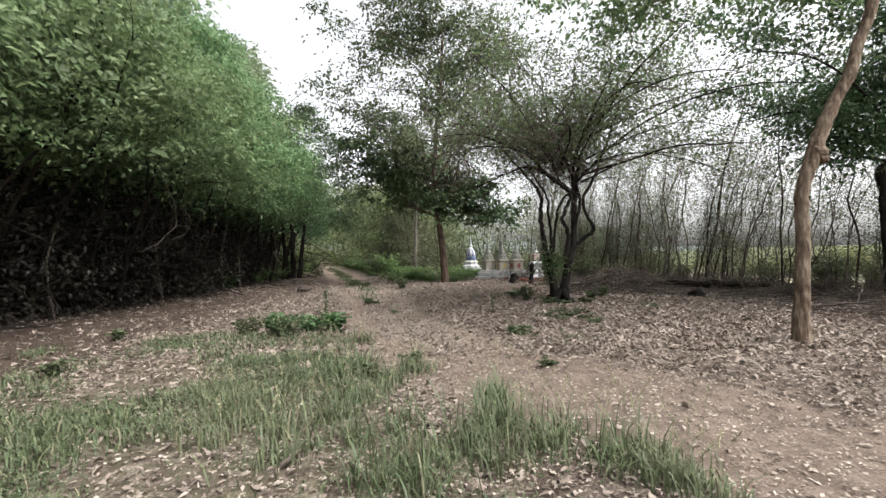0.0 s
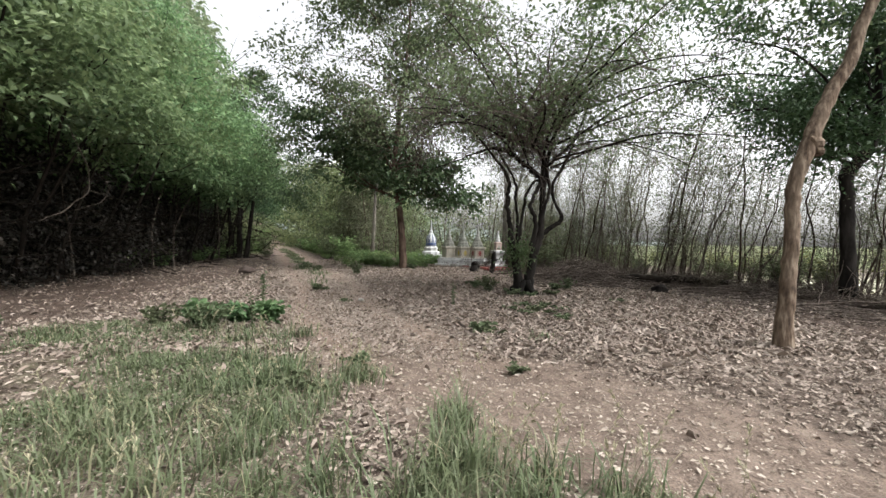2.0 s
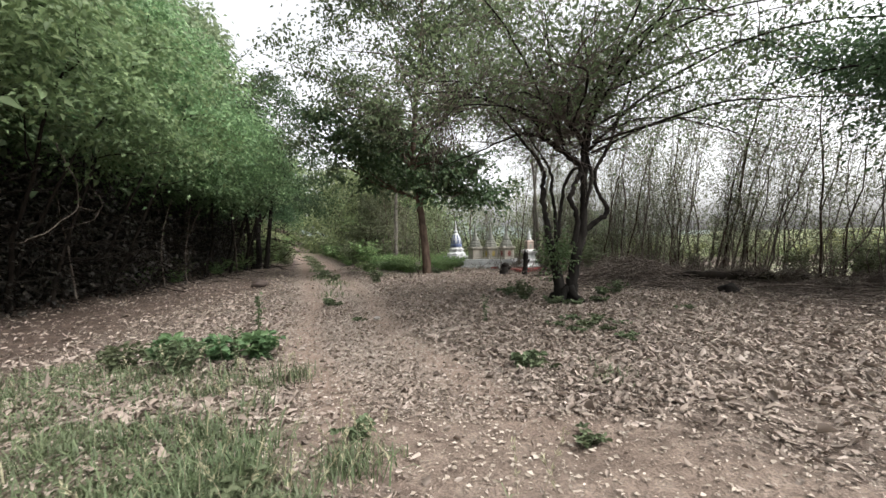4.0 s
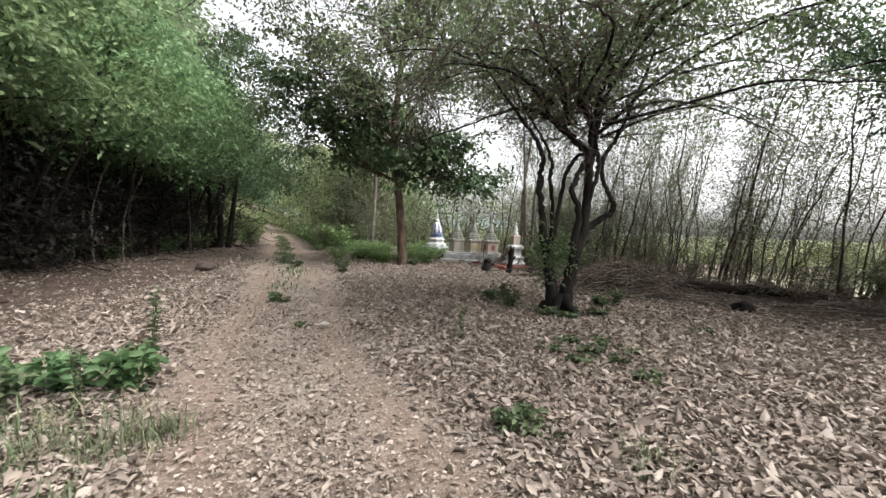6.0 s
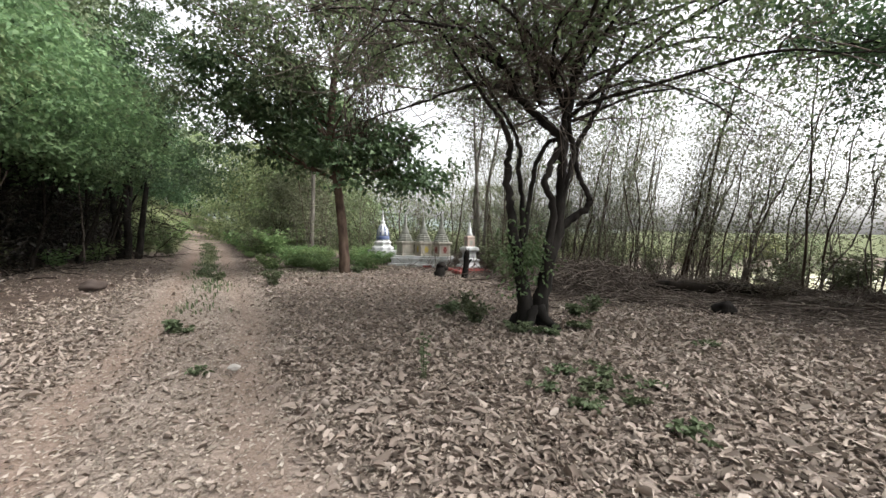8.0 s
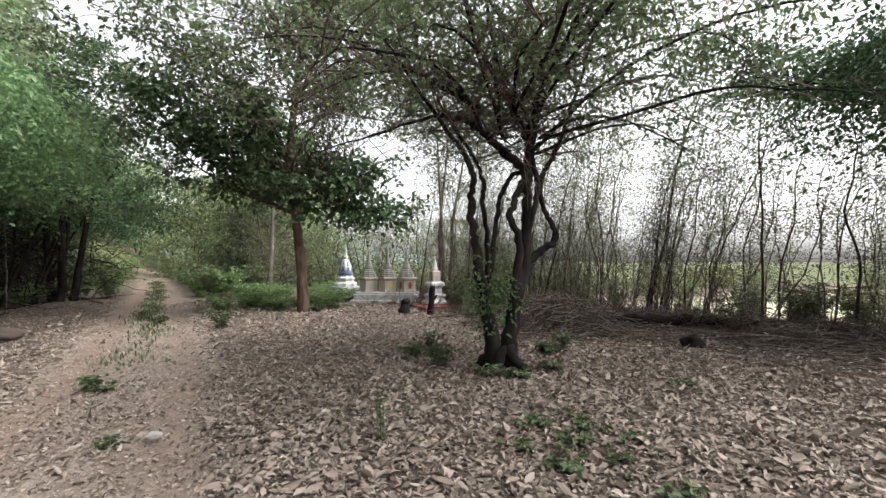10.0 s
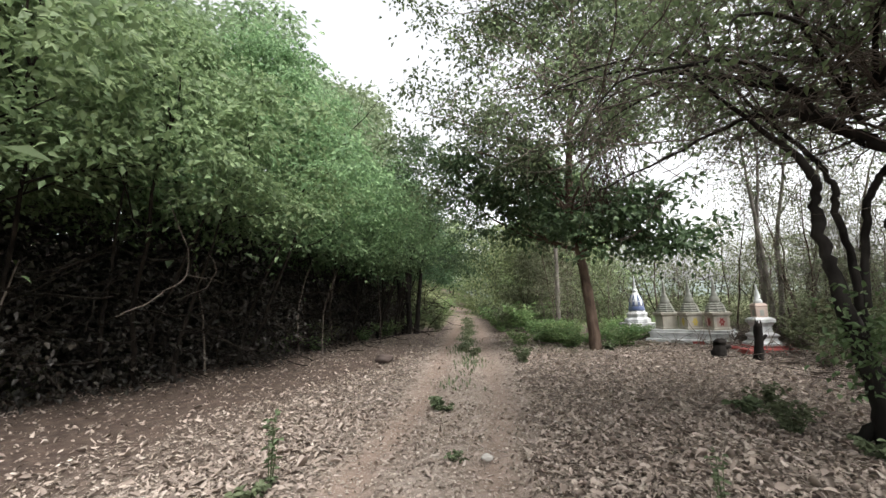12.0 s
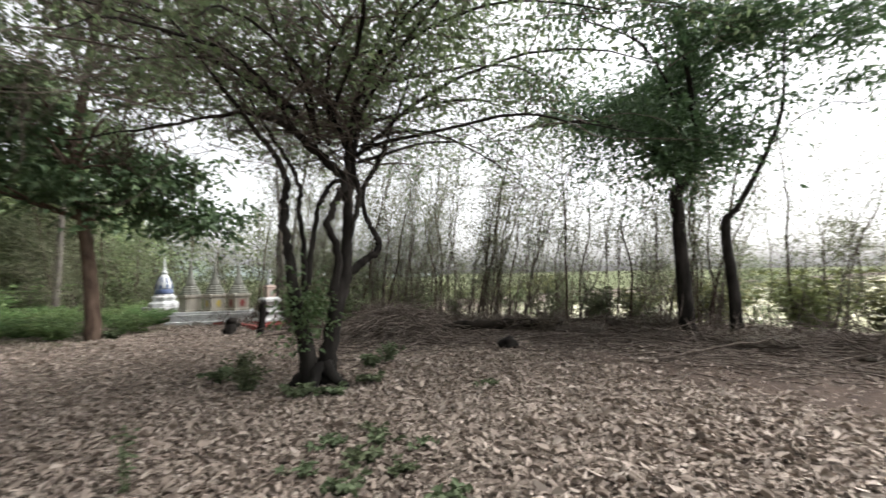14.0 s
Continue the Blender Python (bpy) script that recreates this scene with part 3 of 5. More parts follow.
    # suckers at the foot
    c = np.stack([rng.normal(-0.22, 0.17, 85), rng.normal(-0.2, 0.12, 85), rng.normal(1.0, 0.25, 85).clip(0.4, 1.6)], -1)
    P, D = clump_leaves(c, 5, 0.07)
    tagged(part("sucker_growth", leaves("sucker_growth", P, D, rng.uniform(0.05, 0.095, len(P)), 0.042, M_LEAF_BROAD, hexa=True), t, "fresh green sucker leaves"), kind="stuff")


many_stemmed_tree()


def limb_tree(label, at, trunk, rad, bark, leaf, crown, limbs, leaf_n, leaf_l, per=10, clump=0.3, knots=(), sides=10, first=0.35, low=(), low_leaf=None):
    """A tree from its trunk's line, with limbs spreading into a crown (centre, half sizes)."""
    t = thing("tree", label, "tree", at)
    p, r = smooth_run(trunk, rad, 6, 0.008)
    part("trunk", tubes("trunk", [(p, r)], bark, sides, 0.03), t)
    for kp, kr in knots:
        bm = bmesh.new()
        bmesh.ops.create_icosphere(bm, subdivisions=2, radius=kr)
        for v in bm.verts:
            v.co *= 1 + 0.25 * noise.noise(v.co * 12)
        bm.transform(Matrix.Translation(kp))
        km = bpy.data.meshes.new("knot")
        bm.to_mesh(km), bm.free()
        km.materials.append(bark)
        part("knot", km, t)
    cc, ch = np.array(crown[0]), np.array(crown[1])
    fine, tips = [], []
    for i in range(limbs):
        goal = cc + unit(rng.normal(0, 1, 3)) * ch * rng.uniform(0.62, 1.05)
        k0 = int(first * (len(p) - 1))
        k = k0 + int(np.argmin(np.abs(p[k0:, 2] - goal[2] + 0.7 * np.hypot(*(goal - p[k0:].mean(0))[:2])))) if i > 2 else int(0.95 * (len(p) - 1))
        k = min(k + int(rng.integers(0, 4)), len(p) - 1)
        if goal[2] < p[k][2] - 0.8:
            goal[2] = p[k][2] + rng.uniform(-0.6, 0.8)
        way = goal - p[k]
        ln = np.linalg.norm(way)
        mid = p[k] + way * 0.5 + rng.normal(0, 0.1 * ln, 3) + np.array((0, 0, 0.08 * ln))
        lp, lr = smooth_run([p[k], mid, goal], [r[k] * 0.4, r[k] * 0.26, 0.01], 5, 0.02)
        part("branch", tubes("branch", [(lp, lr)], bark, 6), t)
        for j in range(5, len(lp)):
            rr, tt = branching(lp[j], unit(way) + rng.normal(0, 0.7, 3), ln * 0.3 + 0.3, max(lr[j] * 0.5, 0.01), 1, 4, 0.8, 0.05)
            fine += rr
            tips += tt
    tagged(part("fine_branching", tubes("fine_branching", fine, bark, 3), t), kind="stuff")
    tp = np.array([a for a, _ in tips])
    axis = np.stack([np.interp(tp[:, 2], p[:, 2], p[:, 0]), np.interp(tp[:, 2], p[:, 2], p[:, 1])], -1)
    tp = tp[(np.hypot(*(tp[:, :2] - axis).T) > 0.26 * ch[0]) | (tp[:, 2] > cc[2] + 0.3 * ch[2])]
    n = max(1, leaf_n // per)
    pick = tp[rng.integers(0, len(tp), n)] + rng.normal(0, 0.08, (n, 3))
    P, D = boughs(pick, per, clump)
    lows = []
    for lx, ly, lz, lr in low:
        start = p[int(np.argmin(np.abs(p[:, 2] - lz + 0.2)))]
        lp, rr = smooth_run([start, (start + np.array((lx, ly, lz))) / 2 + np.array((0, 0, 0.15)), (lx, ly, lz)], [0.04, 0.025, 0.008], 5, 0.02)
        part("branch", tubes("branch", [(lp, rr)], bark, 5), t)
        P2, D2 = boughs(np.array((lx, ly, lz)) + rng.normal(0, lr * 0.5, (int(17 * lr), 3)) * np.array((1, 1, 0.5)), 30, 0.42)
        lows.append((P2, D2))
    if lows:
        P2, D2 = np.concatenate([a for a, _ in lows]), np.concatenate([b for _, b in lows])
        # lower boughs get a darker leaf than the crown, painting their shade
        part("low_crown", leaves("low_crown", P2, D2, rng.uniform(0.75, 1.25, len(P2)) * leaf_l * 1.3, leaf_l * 0.75, low_leaf), t, "hanging boughs, shade put into their darker green")
    part("crown", leaves("crown", P, D, rng.uniform(0.75, 1.25, len(P)) * leaf_l, rng.uniform(0.8, 1.2, len(P)) * leaf_l * 0.52, leaf), t)
    return t


# slender tree beside the track, before the shrines
slim = limb_tree("slender leaning tree with reddish-brown bark beside the track", (0, 18.5, 0), [(0.0, 0, -0.1), (-0.06, 0, 1.0), (-0.15, 0, 2.0), (-0.27, 0, 3.0), (-0.42, 0, 3.9), (-0.40, 0, 5.0), (-0.18, 0, 7.4), (0.05, 0.2, 9.5), (0.1, 0.3, 12.0)],
                 [0.19, 0.15, 0.14, 0.13, 0.12, 0.11, 0.085, 0.05, 0.015], M_BARK_RED, M_LEAF_SLIM, ((-0.6, 0.2, 8.4), (4.6, 3.4, 4.4)), 40, 26000, 0.16, per=26, clump=0.5, first=0.34,
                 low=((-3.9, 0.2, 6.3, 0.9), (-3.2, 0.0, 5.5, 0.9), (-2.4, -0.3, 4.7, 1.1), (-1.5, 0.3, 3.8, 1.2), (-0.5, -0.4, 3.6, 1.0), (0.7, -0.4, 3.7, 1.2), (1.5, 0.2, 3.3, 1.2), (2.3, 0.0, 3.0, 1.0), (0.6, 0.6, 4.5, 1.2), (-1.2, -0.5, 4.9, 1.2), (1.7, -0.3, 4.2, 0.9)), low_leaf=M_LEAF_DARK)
vines = []
for _ in range(150):
    vx, vz = rng.normal(0.75, 0.42), rng.uniform(4.2, 7.8)
    vines.append(smooth_run([(vx, rng.normal(-0.2, 0.25), vz), (vx + rng.normal(0, 0.2), rng.normal(-0.3, 0.25), vz - 0.5), (vx + rng.normal(0, 0.3), rng.normal(-0.2, 0.25), vz - rng.uniform(0.8, 1.7))], [0.012, 0.012, 0.006], 4, 0.03))
tagged(part("dead_vine_tangle", tubes("dead_vine_tangle", vines, M_BARK_BROWN, 3), slim, "brown dead vines hanging in the crown"), kind="stuff")
# lighter trunk by the track's bend
limb_tree("tan-barked tree with a knot, leaning over the track", (4.66, 5.83, 0), [(0, 0, -0.15), (0.03, 0, 0.7), (0.05, 0, 1.4), (0.07, 0, 2.0), (0.26, 0, 2.55), (0.50, 0, 3.1), (0.75, 0, 3.6), (1.15, 0, 4.7), (1.5, -0.2, 6.0), (1.6, -0.4, 7.5)],
          [0.118, 0.085, 0.078, 0.078, 0.09, 0.076, 0.07, 0.064, 0.045, 0.015], M_BARK_TAN, M_LEAF_THICKET, ((0.3, 1.2, 6.6), (3.4, 2.8, 1.2)), 16, 9000, 0.13, per=40, clump=0.45, first=0.82, sides=16, knots=(((0.275, -0.02, 2.5), 0.105), ((0.30, -0.05, 2.40), 0.07)))
limb_tree("pale slim trunk standing behind the shrines' bushes", (-1.9, 27.6, 0), [(-0.1, 0, -0.1), (0, 0, 2.0), (0.05, 0, 4.0), (0.25, 0, 6.0), (0.3, 0, 8.0)], [0.13, 0.11, 0.095, 0.06, 0.02], M_BARK_PALE, M_LEAF_THICKET, ((0, 0, 7.0), (2.6, 2.6, 2.0)), 10, 6000, 0.17, per=36, clump=0.5, first=0.6)
for gx0, gy0, gl in ((4.45, 19.8, 0.35), (4.62, 19.6, -0.3), (4.9, 20.1, 0.7)):
    limb_tree("slim grey tree behind the red-based shrine", (gx0, gy0, 0), [(0, 0, -0.1), (gl * 0.15, 0, 1.5), (gl * 0.3, 0.1, 3.0), (gl * 0.8, 0, 5.0), (gl, 0, 7)], [0.075, 0.065, 0.055, 0.035, 0.012], M_BARK_PALE, M_LEAF_SAPLING, ((gl, 0, 5.4), (1.7, 1.7, 1.6)), 8, 1800, 0.1, per=14, clump=0.4, first=0.3)
# dark trunks by the bright field
limb_tree("dark tree with a low spreading crown at the wood's edge", (10.0, 9.7, 0), [(0.05, 0, -0.3), (0, 0, 0.6), (-0.05, 0, 1.5), (-0.1, 0, 2.4), (-0.12, 0, 2.95), (0.2, -0.2, 3.5), (0.3, -0.2, 5.0), (0.2, 0, 6.8)],
          [0.19, 0.15, 0.135, 0.125, 0.13, 0.09, 0.06, 0.015], M_BARK_GREY, M_LEAF_DARK, ((-0.2, -0.2, 5.1), (3.0, 3.2, 1.8)), 22, 22000, 0.12, per=36, clump=0.5, first=0.62)
limb_tree("thin dark tree with a bent top at the wood's edge", (10.1, 8.85, 0), [(0, 0, -0.3), (0.0, 0.02, 1.0), (0, 0.1, 2.2), (0.02, -0.1, 2.5), (0.0, -0.5, 3.2), (0, -0.9, 4.2), (0, -1.0, 6)],
          [0.13, 0.10, 0.08, 0.055, 0.045, 0.03, 0.01], M_BARK_GREY, M_LEAF_DARK, ((0, -0.8, 5.0), (1.8, 1.8, 1.4)), 9, 4500, 0.11, per=40, clump=0.4, first=0.7)


def thicket_tree(seed_way, height, reach, n, leaf_l, mat, low=2.2, back=False):
    """One tree of the thicket: several dark stems and a crown that hangs forward over the floor."""
    t = thing("thicket_tree", "dense leafy tree with dark stems and low hanging crown", "tree", (0, 0, -50), "thicket beside the track")
    stems, fine, tips = [], [], []
    for _ in range(4):
        a = rng.uniform(0, 6.28)
        foot = np.array((rng.normal(-1.5 * seed_way, 0.4), rng.normal(0, 0.8), -0.3))
        top = np.array((math.cos(a) * 1.2 + 0.6 * seed_way, math.sin(a) * 1.5, height * rng.uniform(0.55, 0.8)))
        pp, rr = smooth_run([foot, foot * 0.7 + top * 0.3 + rng.normal(0, 0.25, 3), top], [0.07, 0.045, 0.012], 6, 0.03)
        stems.append((pp, rr))
        for j in range(6, len(pp), 2):
            b2, t2 = branching(pp[j], unit(np.array((rng.normal(0.5, 1), rng.normal(0, 1), 0.25))), rng.uniform(1.2, 2.2), 0.022, 1, 2 if back else 3, 0.7, 0.1)
            fine += b2
            tips += t2
    # stems and twigs take the dark bark, which carries the canopy's shade
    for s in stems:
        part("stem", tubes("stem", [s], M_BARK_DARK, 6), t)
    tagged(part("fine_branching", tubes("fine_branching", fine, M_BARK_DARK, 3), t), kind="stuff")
    # sprays over a lumpy dome with a wide low skirt, thicker towards the outside
    per = 60 if not back else 40
    k = n // per
    f = rng.uniform(0, 1, k) ** 1.15
    a = rng.uniform(0, 2 * math.pi, k)
    rad = np.minimum(1.0, 1.12 * (1 - f) ** 0.55) * (rng.uniform(0.12, 1.0, k) ** 0.4)
    lump = np.array([1 + 0.75 * noise.noise(Vector((math.cos(q) * 1.9, math.sin(q) * 1.9, g * 3.4 + height))) for q, g in zip(a, f)])
    c = np.stack([np.cos(a) * rad * lump * reach, np.sin(a) * rad * lump * reach, low + (height - low) * f * (0.85 + 0.15 * lump) + rng.normal(0, 0.12, k)], -1)
    P, D = boughs(c, per, 0.46 if not back else 0.95)
    out = unit(P * np.array((1, 1, 0.0)))
    N = unit(out * 0.55 + np.array((0, 0, 0.75)) + rng.normal(0, 0.36, P.shape))
    part("crown", leaves("crown", P, D, rng.uniform(0.7, 1.3, len(P)) * leaf_l, rng.uniform(0.8, 1.2, len(P)) * leaf_l * 0.6, mat, N=N), t)
    return t


FRONT = [thicket_tree(1, 7.4, 3.2, 22000, 0.12, M_LEAF_THICKET, 3.5), thicket_tree(1, 8.6, 3.4, 23000, 0.125, M_LEAF_THICKET, 3.6), thicket_tree(1, 6.9, 3.0, 20000, 0.115, M_LEAF_THICKET, 3.35)]
SKIRT = thicket_tree(1, 7.2, 3.0, 20000, 0.13, M_LEAF_THICKET, 2.9)
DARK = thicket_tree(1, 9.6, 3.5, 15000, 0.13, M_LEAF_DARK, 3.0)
REAR = [thicket_tree(0, 14.0, 4.3, 8500, 0.29, M_LEAF_HIGH, 4.3, True), thicket_tree(0, 12.0, 4.1, 8000, 0.28, M_LEAF_HIGH, 4.2, True)]
# added filler crowns in the near-black leaf, painting the dark hollow
SHADE_FILL = [thicket_tree(0, 5.2, 2.6, 7600, 0.17, M_LEAF_SHADE, -0.1, True), thicket_tree(0, 4.4, 2.4, 7000, 0.16, M_LEAF_SHADE, -0.2, True)]
WOODS = [thicket_tree(0, 9.0, 3.6, 6400, 0.25, M_LEAF_WOODS, 0.6, True), thicket_tree(0, 7.0, 3.2, 6000, 0.22, M_LEAF_DRYBUSH, 0.1, True)]

SPARSE = [thicket_tree(0, 6.0, 2.7, 2000, 0.18, M_LEAF_DRYBUSH, 0.2, True), thicket_tree(0, 5.2, 2.4, 2000, 0.19, M_LEAF_GREY, 0.1, True)]


def stand(proto, x, y, turn, size, zs=1.0):
    m = pose(x, y, float(ground_z(x, y)), 0, 0, turn) @ Matrix.Diagonal((size, size, size * zs, 1))
    return copy_thing(proto, m)


def plant_rows():
    r = random.Random(3)
    for i, y in enumerate((0.4, 3.9, 7.4, 10.9, 14.4, 17.9, 21.4)):
        x = -7.8 + r.uniform(-0.5, 0.4) - max(0, y - 13.5) * 0.17
        stand(FRONT[i % 3] if y < 16 else SKIRT, x - (0.4 if y > 14 else 0), y, r.uniform(-28, 28), r.uniform(0.86, 1.12), r.uniform(0.92, 1.12))
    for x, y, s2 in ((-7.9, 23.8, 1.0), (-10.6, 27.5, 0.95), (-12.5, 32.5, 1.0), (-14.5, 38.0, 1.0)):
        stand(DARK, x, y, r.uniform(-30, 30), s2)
    for i, y in enumerate((-4, 1.5, 7, 12.5, 18, 23.5, 29.5, 36)):
        stand(REAR[i % 2], -11.4 + r.uniform(-0.7, 0.6) - max(0, y - 14) * 0.2, y, r.uniform(0, 360), r.uniform(0.85, 1.15))
    # filler rows, added to darken and close the hollow under the crowns
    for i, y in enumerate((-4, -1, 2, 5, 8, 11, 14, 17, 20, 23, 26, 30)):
        stand(SHADE_FILL[i % 2], -11.7 + r.uniform(-0.4, 0.4) - max(0, y - 14) * 0.18, y, r.uniform(0, 360), r.uniform(0.95, 1.1))
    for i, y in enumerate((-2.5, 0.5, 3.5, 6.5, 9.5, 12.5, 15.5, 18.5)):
        stand(SHADE_FILL[i % 2], -10.3 + r.uniform(-0.3, 0.3) - max(0, y - 14) * 0.18, y, r.uniform(0, 360), r.uniform(0.7, 0.8))
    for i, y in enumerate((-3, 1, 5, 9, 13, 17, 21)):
        stand(SHADE_FILL[(i + 1) % 2], -14.2 + r.uniform(-0.3, 0.3) - max(0, y - 14) * 0.18, y, r.uniform(0, 360), r.uniform(1.1, 1.25))
    for i, y in enumerate((3, 12, 21, 31)):
        stand(REAR[(i + 1) % 2], -17.2 + r.uniform(-0.8, 0.8) - max(0, y - 14) * 0.2, y, r.uniform(0, 360), r.uniform(1.05, 1.2))
    # woods closing the far end of the track and behind the shrines
    for x, y, k, s in ((-22, 48, 0, 1.2), (-20.5, 42, 0, 1.1), (-9.5, 48, 0, 1.0), (-6.0, 42, 1, 0.9), (-5.0, 36, 0, 0.8), (-2.5, 33, 1, 0.8), (-1.5, 42, 0, 1.0), 
                       (-14, 58, 0, 1.2), (-22, 66, 0, 1.2), (-8, 60, 0, 1.3), (0, 55, 0, 1.2), (-28, 60, 0, 1.3), (-16, 74, 0, 1.3), (-24, 78, 0, 1.4), (-3.5, 29.5, 1, 0.6), (-6.5, 50, 0, 1.2), (-11.5, 66, 0, 1.3), (-4, 52, 1, 1.0), (-3.2, 37, 0, 1.0), (-15.5, 36, 0, 0.9), (-17.5, 40, 1, 0.9), (-24, 54, 0, 1.1)):
        stand(WOODS[k], x, y, r.uniform(0, 360), s * r.uniform(0.9, 1.1))
    for i, (x, y, s) in enumerate(((2.2, 30.5, 0.8), (5.2, 32, 0.85), (8.2, 31, 0.75), (0.2, 33, 0.9), (6.8, 36, 1.0), (3.4, 37, 1.0), (10.5, 34, 0.8), (12.8, 38, 0.9), (6.2, 26.5, 0.6), (9.0, 26.5, 0.6), (16, 36, 0.7),
                                   (15.5, 5.0, 0.75), (17.0, 8.6, 0.5), (14.6, 2.2, 0.8), (20.5, 12.5, 0.45), (20.0, 3.5, 0.9), (18.0, -1.0, 0.9), (12.5, 24.0, 0.36), (14.5, 21.0, 0.3), (16.5, 18.0, 0.3), (18.5, 15.5, 0.28), (11.0, 28.5, 0.6), (16.0, 25.0, 0.4), (20.0, 20.0, 0.32), (22.0, 16.0, 0.32), (13.2, 17.5, 0.22), (15.0, 13.0, 0.24), (16.2, 10.8, 0.4))):
        stand(SPARSE[i % 2], x, y, r.uniform(0, 360), s)


plant_rows()


def bush_clump(at, stems, label):
    t = thing("tree", label, "tree", at)
    for dx, dy, lx, ly, h in stems:
        p, r = smooth_run([(dx, dy, -0.1), (dx + lx * 0.4 + rng.normal(0, 0.04), dy + ly * 0.4, h * 0.4), (dx + lx, dy + ly, h)], [0.15, 0.11, 0.06], 6, 0.02)
        part("stem", tubes("stem", [(p, r)], M_CHAR, 7), t)
    return t


bush_clump((-8.9, 24.6, 0), ((0, 0, 0.3, 0, 4.2), (0.35, 0.1, 0.5, 0.2, 4.4), (-0.3, 0.1, -0.4, 0, 4.0), (0.1, -0.2, -0.1, 0.1, 4.3)), "clump of dark trunks under the thicket edge")


# ---- saplings at the wood's edge ----
def sapling(h, lean, n, thick, stems=1):
    """A sapling of one or more crooked stems from one foot."""
    t = thing("sapling", "slender grey-brown sapling with sparse small leaves", "sapling", (0, 0, -50), "saplings at the wood's edge")
    fine, tips = [], []
    for s in range(stems):
        hh, ll, side = h * (1 - 0.17 * s), lean + rng.normal(0, 0.45) * (s > 0), rng.normal(0, 0.4) * (s > 0)
        th, f0 = thick * (1 - 0.2 * s), rng.normal(0, 0.09, 2) * (s > 0)
        pts = [(f0[0] + ll * q ** 1.3 + rng.normal(0, 0.065) * (q > 0), f0[1] + side * q + rng.normal(0, 0.065) * (q > 0), -0.2 + (hh + 0.2) * q) for q in (0, 0.14, 0.3, 0.47, 0.64, 0.82, 1)]
        p, r = smooth_run(pts, [th, th * 0.9, th * 0.8, th * 0.66, th * 0.5, th * 0.33, 0.006], 3, 0.014)
        part("stem", tubes("stem", [(p, r)], M_TWIG if th < 0.026 else M_BARK_BROWN, 5), t)
        for j in range(4, len(p)):
            b2, t2 = branching(p[j], (rng.normal(0, 1), rng.normal(0, 1), 0.6), rng.uniform(0.35, 0.9), 0.005, 1, 1, 0.6, 0.2, 0.2)
            fine += b2
            tips += t2 if j > 5 else t2[::3]
    tagged(part("fine_branching", tubes("fine_branching", fine, M_TWIG, 3), t), kind="stuff")
    tp = np.array([a for a, _ in tips])
    P, D = clump_leaves(tp[rng.integers(0, len(tp), n // 8)], 9, 0.17)
    part("foliage", leaves("foliage", P, D, rng.uniform(0.045, 0.09, len(P)), rng.uniform(0.025, 0.042, len(P)), M_LEAF_SAPLING), t)
    return t


SAPLINGS = [sapling(5.6, 0.9, 700, 0.026, 2), sapling(4.6, 0.4, 650, 0.02, 2), sapling(6.3, 1.5, 700, 0.042), sapling(3.4, -0.3, 560, 0.016, 2), sapling(5.0, 1.6, 650, 0.024, 2), sapling(6.0, 0.2, 650, 0.03), sapling(2.3, 0.3, 450, 0.012, 3)]


def plant_saplings():
    r = random.Random(11)
    for i in range(112):
        f = r.random()
        seg = f * 5.4 + 0.9
        k = min(int(seg), len(WOODLINE) - 2)
        a, b = WOODLINE[k], WOODLINE[k + 1]
        u = seg - k
        x, y = a[0] + (b[0] - a[0]) * u, a[1] + (b[1] - a[1]) * u
        dx, dy = b[0] - a[0], b[1] - a[1]
        ln = math.hypot(dx, dy)
        off = abs(r.gauss(0, 1)) * 1.9 + 0.25
        x, y = x - dy / ln * off, y + dx / ln * off
        stand(SAPLINGS[i % 7], x, y, r.gauss(-25, 45), r.uniform(0.7, 1.15), r.uniform(0.85, 1.1))
    for i in range(34):
        seg = r.uniform(1.2, 3.3)
        k = int(seg)
        a, b = WOODLINE[k], WOODLINE[k + 1]
        off = r.uniform(0.1, 2.4)
        stand(SAPLINGS[(0, 1, 3, 4, 6)[i % 5]], a[0] + (b[0] - a[0]) * (seg - k) + off * 0.8, a[1] + (b[1] - a[1]) * (seg - k) + off * 0.5, r.gauss(-25, 60), r.uniform(0.75, 1.1))
    for i in range(32):
        x, y = r.uniform(-3, 10), r.uniform(25.5, 34)
        if abs(x - 1.5) > 0.9 or y > 26:
            stand(SAPLINGS[i % 7], x, y, r.uniform(0, 360), r.uniform(0.8, 1.2))
    for i in range(14):
        stand(SAPLINGS[i % 7], r.uniform(4.3, 6.5), r.uniform(16.8, 22), r.uniform(0, 360), r.uniform(0.7, 1.0))


plant_saplings()


